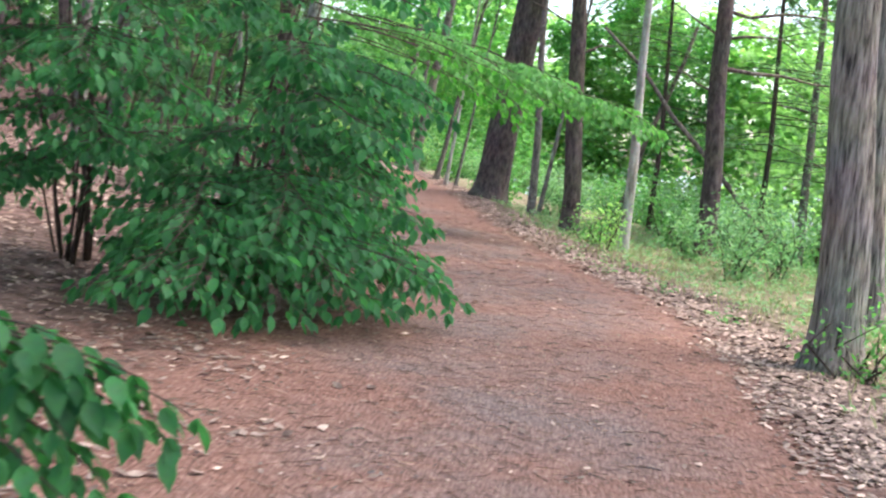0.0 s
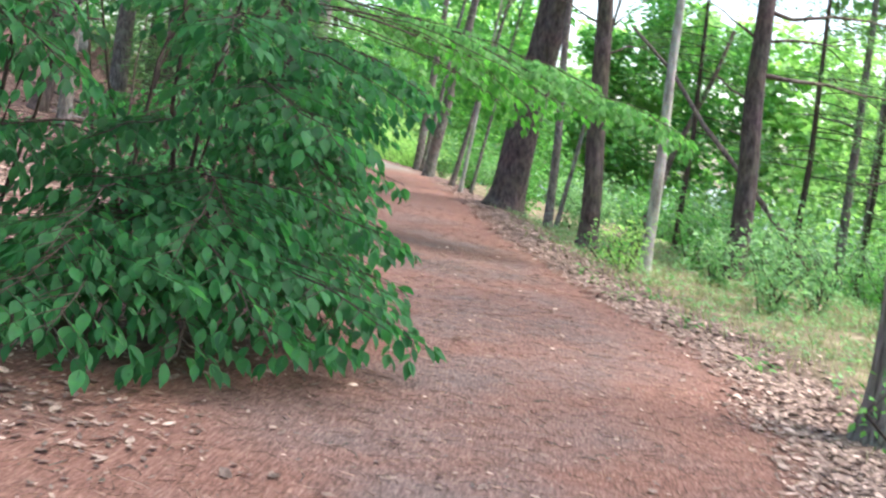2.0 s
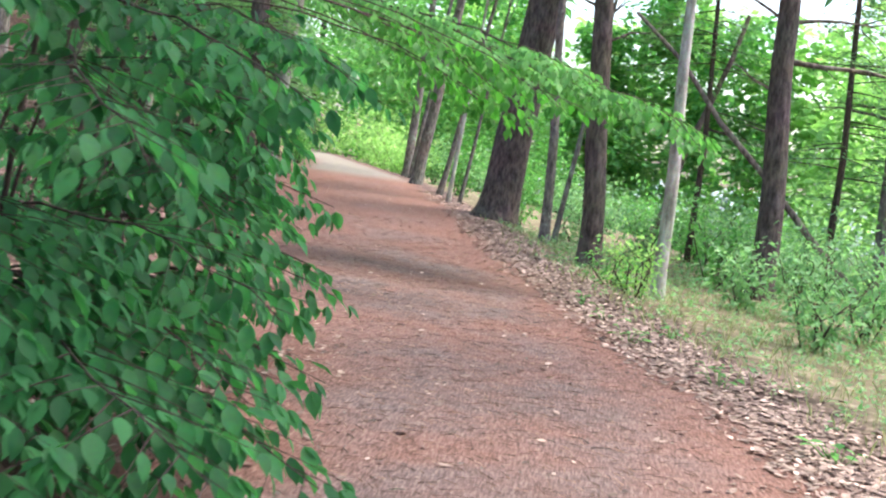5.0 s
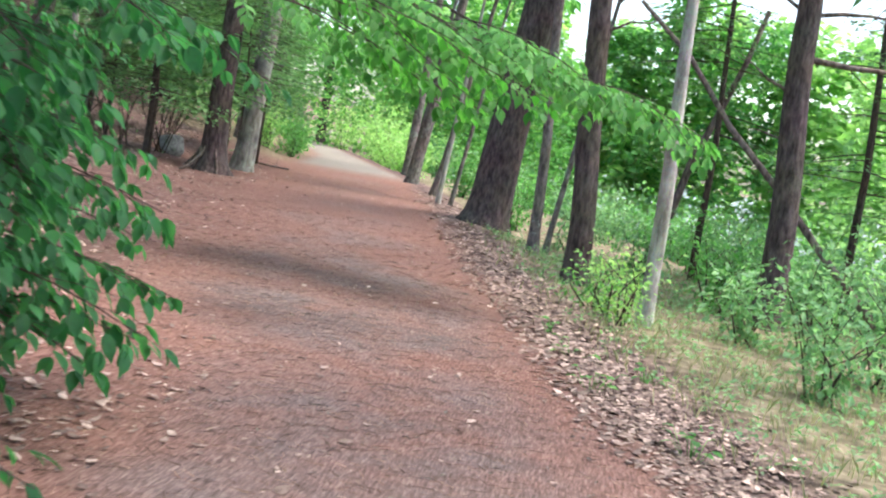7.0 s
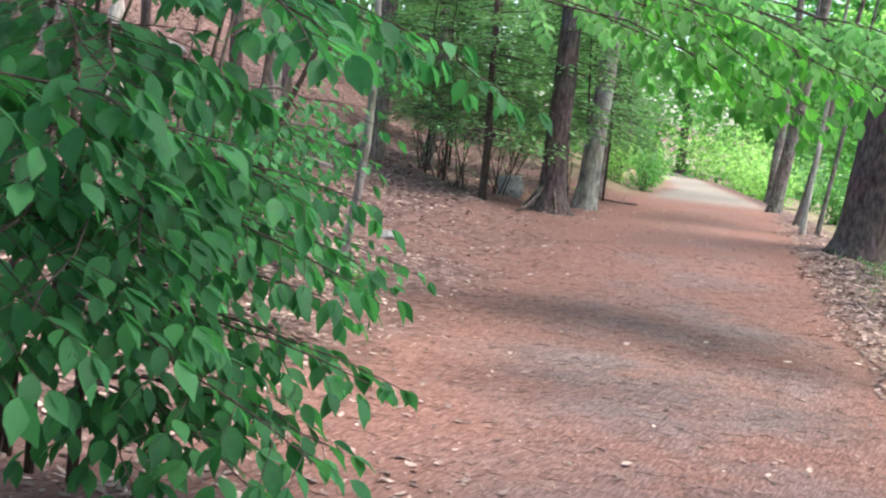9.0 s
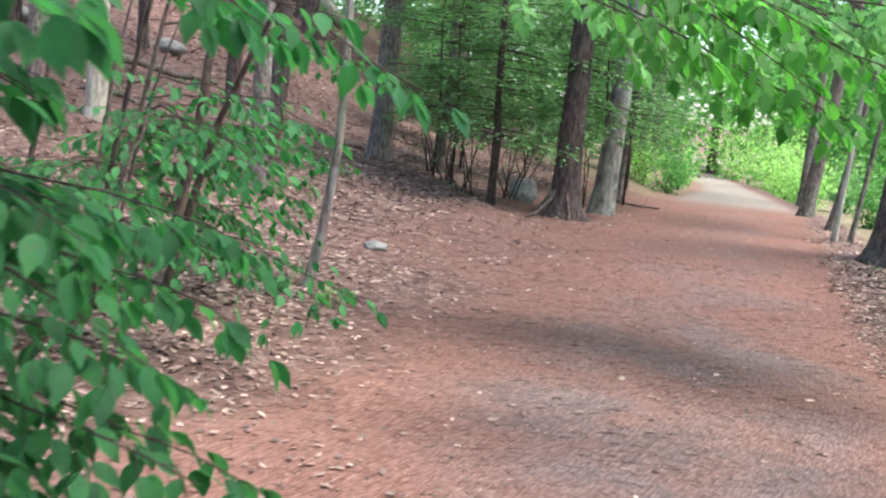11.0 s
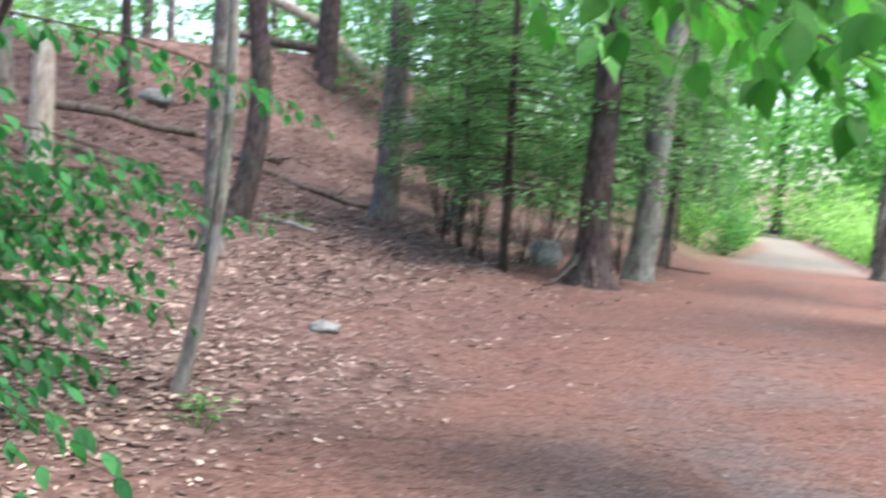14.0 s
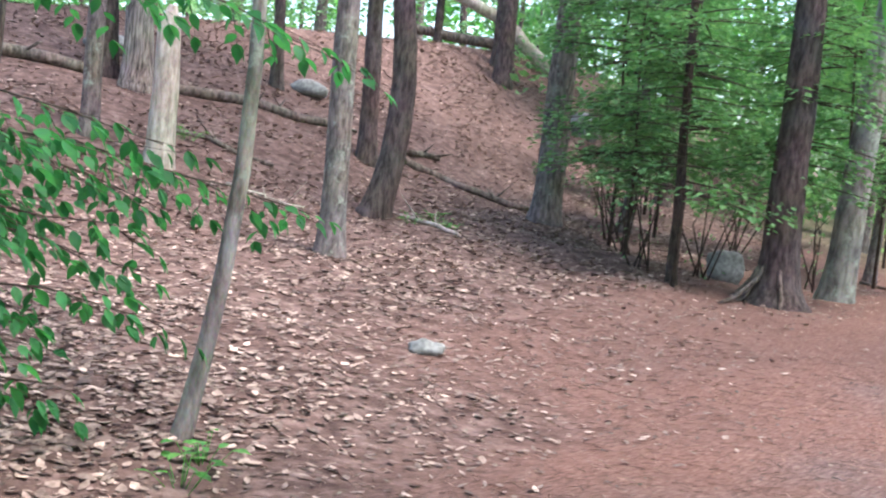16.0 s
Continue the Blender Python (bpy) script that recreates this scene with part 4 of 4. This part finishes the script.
def litter_place(rnd):
    y = 3 + 36 * rnd.random() ** 1.25
    x = rnd.uniform(-13, 3.6)
    u = edge(y) - x
    j = 0.5 * noise.noise(Vector((x * 0.8, y * 0.8, 7)))
    d = max(0.7 * smooth_step(2.8, 4.2, u + 2 * j) * (1 - smooth_step(15, 18, y)), smooth_step(3.4, 5.4, u + 2 * j) * (0.8 - 0.25 * smooth_step(23, 25, y) * (1 - smooth_step(5.5, 7.5, u))), 1.0 * smooth_step(0.5, 0.0, u + j * 0.6) * (1 - smooth_step(-0.5, -1.2, u)), 0.035)
    return (x, y) if rnd.random() < d else (None, None)


scatter("leaf_litter", "curled dry brown leaves along the path's margins", "leaf litter", 66000, litter_place, 0.085, M_LITTER, 31, dry_leaf)


def dense_place(rnd):
    x, y = rnd.uniform(-9, -1.2), rnd.uniform(15.5, 24.5)
    u = edge(y) - x + 0.8 * noise.noise(Vector((x * 0.8, y * 0.8, 7)))
    return (x, y) if rnd.random() < smooth_step(4.8, 6.2, u) * (1 - 0.8 * smooth_step(21.5, 23.5, y)) else (None, None)


scatter("deep_litter", "deep layer of curled brown and buff leaves round a sapling", "leaf litter", 12000, dense_place, 0.105, M_LITTER, 40, dry_leaf)


def hill_place(rnd):
    x, y = rnd.uniform(-26, -7), rnd.uniform(22, 48)
    u = edge(y) - x
    return (x, y) if u > 6 and rnd.random() < 0.4 + 0.6 * (noise.noise(Vector((x * 0.5, y * 0.5, 2))) > 0) else (None, None)


scatter("slope_litter", "dry brown leaves scattered over the slope", "leaf litter", 44000, hill_place, 0.115, M_LITTER, 32, dry_leaf)


def band_place(rnd):
    y = 7.5 + 24 * rnd.random() ** 1.2
    u = rnd.gauss(-0.3, 0.36) * (1 + 0.03 * (y - 10))
    return (edge(y) - u, y) if -1.7 < u < 0.35 + 0.25 * noise.noise(Vector((0, y * 0.9, 3))) else (None, None)


scatter("edge_litter", "pale dry oak leaves banked along the path's edge", "leaf litter", 15000, band_place, 0.088, M_LITTER, 37, dry_leaf)


def needle(m, rnd, x, y, z, size):
    a = rnd.uniform(0, 3.1416)
    s = size * rnd.uniform(0.5, 1.4)
    c, si = math.cos(a) * s / 2, math.sin(a) * s / 2
    w = 0.0022
    m.add([(x - c - si * w / s, y - si + c * w / s, z + 0.006), (x + c, y + si, z + 0.008 + 0.01 * rnd.random()), (x - c + si * 3 * w / s, y - si - c * 3 * w / s, z + 0.01)], [(0, 1, 2)])


def path_place(rnd):
    y = 3 + 26 * rnd.random() ** 1.5
    return edge(y) - rnd.uniform(-0.1, 7.5), y


scatter("fallen_needles", "reddish brown pine needles lying on the path", "pine needles", 26000, path_place, 0.11, M_STRAW, 33, needle)


def twig(m, rnd, x, y, z, size):
    a, s = rnd.uniform(0, 6.283), size * rnd.uniform(0.4, 1.3)
    d = Vector((math.cos(a), math.sin(a), 0)) * s
    m.tube([(x, y, z + 0.006), tuple(Vector((x, y, z + 0.012)) + d * 0.5 + Vector((0.1 * d.y, -0.1 * d.x, 0))), tuple(Vector((x, y, z + 0.006)) + d)], [0.004, 0.0035, 0.002], 4)


scatter("twigs", "small dark twigs on the path", "twigs", 420, path_place, 0.11, M_DEAD, 34, twig)


def speck_place(rnd):
    y = 3 + 30 * rnd.random() ** 1.2
    return edge(y) - rnd.uniform(0.0, 9.0), y


scatter("bark_bits", "small dark bark flakes and cone scales on the path", "forest debris", 6000, speck_place, 0.045, M_DEAD, 38, dry_leaf)
scatter("pale_bits", "small pale leaf scraps on the path", "forest debris", 3500, speck_place, 0.04, M_LITTER, 39, dry_leaf)


def blade(m, rnd, x, y, z, size):
    h = size * rnd.uniform(0.5, 1.5)
    a = rnd.uniform(0, 6.283)
    c, s = math.cos(a), math.sin(a)
    l = rnd.uniform(0.1, 0.7) * h
    m.add([(x - 0.004 * s, y + 0.004 * c, z - 0.02), (x + 0.004 * s, y - 0.004 * c, z - 0.02), (x + 0.4 * l * c, y + 0.4 * l * s, z + 0.65 * h), (x + l * c, y + l * s, z + h)], [(0, 1, 2), (0, 2, 3)])


def grass_place(rnd):
    y = 8 + 24 * rnd.random()
    u = -rnd.uniform(0.25, 7)
    x = edge(y) - u
    d = smooth_step(0.2, 1.4, -u) * (0.45 + 0.55 * (noise.noise(Vector((x * 1.1, y * 1.1, 9))) > -0.1))
    return (x, y) if rnd.random() < d else (None, None)


scatter("verge_grass", "thin pale green grass on the lakeside verge", "grass", 11000, grass_place, 0.10, M_GRASS, 35, blade)


def weed(m, rnd, x, y, z, size):
    h = rnd.uniform(0.03, 0.22)
    mats = [leaf_matrix(Vector((x + rnd.uniform(-0.05, 0.05), y + rnd.uniform(-0.05, 0.05), z + h * rnd.uniform(0.4, 1))), (rnd.uniform(-1, 1), rnd.uniform(-1, 1), rnd.uniform(-0.2, 0.5)), size * rnd.uniform(0.6, 1.3), 0.5, rnd) for _ in range(5)]
    add_leaves(m, mats, True)


scatter("verge_weeds", "low leafy weeds between the grass", "weeds", 3600, grass_place, 0.06, M_SHRUB, 36, weed)


# ---- far woods ----
def far_woods(name, label, places, n, size, mat, seed, tall):
    rnd = random.Random(seed)
    m = Mesh()
    for x, y, z0, r in places:
        mats = []
        hh = tall * rnd.uniform(0.75, 1.25)
        for _ in range(n):
            a, d = rnd.uniform(0, 6.283), r * math.sqrt(rnd.random())
            h = hh * rnd.random() ** 0.8
            p = Vector((x + d * math.cos(a) * (1.15 - 0.7 * h / hh), y + d * math.sin(a) * (1.15 - 0.7 * h / hh), z0 + h))
            v = noise.noise(p * 0.45)
            if v < -0.12:
                continue
            mats.append(leaf_matrix(p, (rnd.uniform(-1, 1), rnd.uniform(-1, 1), rnd.uniform(-0.6, 0.3)), size * rnd.uniform(0.6, 1.4), 0.9, rnd))
        add_leaves(m, mats, True)
    return tagged(new(name, m.data(name, mat, False)), label, "trees", kind="stuff")


rf = random.Random(41)
shore = []
for k in range(26):
    s = k / 25
    shore.append((42 - 60 * s + rf.uniform(-2, 2), 62 + 50 * s * 0.9 + rf.uniform(-4, 6), -1.9, rf.uniform(4, 6)))
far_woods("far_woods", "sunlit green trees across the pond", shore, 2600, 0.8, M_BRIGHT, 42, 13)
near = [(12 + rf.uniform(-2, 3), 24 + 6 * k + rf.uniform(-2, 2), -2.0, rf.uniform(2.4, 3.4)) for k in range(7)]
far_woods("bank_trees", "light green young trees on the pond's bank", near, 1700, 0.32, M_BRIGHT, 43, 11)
end = [(-20 + 5 * k + rf.uniform(-2, 2), 82 + rf.uniform(-4, 6), 0, rf.uniform(3.5, 5)) for k in range(7)]
far_woods("path_end_trees", "green trees closing the path's far end", end, 3600, 0.5, M_LEAF_SUN, 44, 13)
hill = [(-70 + 9 * k + rf.uniform(-3, 3), 105 + rf.uniform(-6, 10), 6, rf.uniform(5, 7)) for k in range(7)] + [(-72 + rf.uniform(-5, 5), 20 + 14 * k, 7, 6.5) for k in range(7)]
far_woods("hill_woods", "hazy green trees along the hill's crest", hill, 1700, 0.9, M_LEAF_SUN, 45, 14)
slope = [(x, y, height(x, y), rf.uniform(2.5, 3.6)) for x, y in ((-16, 50), (-20, 52), (-25, 54), (-30, 52), (-35, 48), (-36, 40), (-34, 33), (-33, 27), (-24, 60), (-18, 60), (-30, 60), (-40, 54), (-15, 56), (-14, 48), (-12.5, 44), (-16, 45), (-11.5, 48), (-19, 48), (-27, 48), (-28, 36), (-42, 44), (-40, 30), (-13, 52), (-17.5, 53), (-21.5, 56), (-14.5, 60))]
far_woods("slope_saplings", "light green saplings between the trunks up the slope", slope, 2700, 0.28, M_NEEDLE, 48, 10)
brush = [(x, y, height(x, y) - 0.1, rf.uniform(1.4, 2.2)) for x, y in ((-21, 25), (-22, 28), (-22, 31.5), (-23, 35), (-24, 38), (-25, 41.5), (-26, 45), (-21.5, 33), (-27, 37), (-25, 29), (-26, 33), (-28, 42), (-22, 49), (-19, 51))]
far_woods("crest_brush", "low light green brush along the slope's crest", brush, 650, 0.16, M_SHRUB, 50, 1.9)
bend = [(x, y, height(x, y) - 0.2, r) for x, y, r in ((-18, 62, 2.6), (-20.5, 66, 3), (-17.5, 69, 3), (-22, 58, 2.6), (-24, 63, 3), (-15.5, 76, 3.2), (-20, 74, 3.4), (-11, 78, 3.4), (-26, 70, 3.5), (-6, 78, 3.4), (-30, 66, 3.5), (-2, 74, 3.2))]
far_woods("bend_trees", "light green trees round the path's far bend", bend, 2500, 0.34, M_LEAF_SUN, 49, 10)
arch = [(-7.0, 52, 3.6, 2.2), (-9.5, 57, 4.0, 2.6), (-8.0, 62, 4.2, 2.8), (-6.2, 46, 4.6, 2.2), (-4.6, 40, 5.2, 2.2)]
far_woods("arching_boughs", "green boughs arching over the path", arch, 800, 0.22, M_LEAF_SUN, 46, 3.5)
behind = [(-18 + 6 * k, -16 + rf.uniform(-3, 3), 0, 4) for k in range(7)] + [(-30 + rf.uniform(-3, 3), -8 + 8 * k, 3, 4.5) for k in range(4)]
far_woods("rear_woods", "green woods behind the start of the walk", behind, 600, 0.6, M_LEAF, 47, 12)
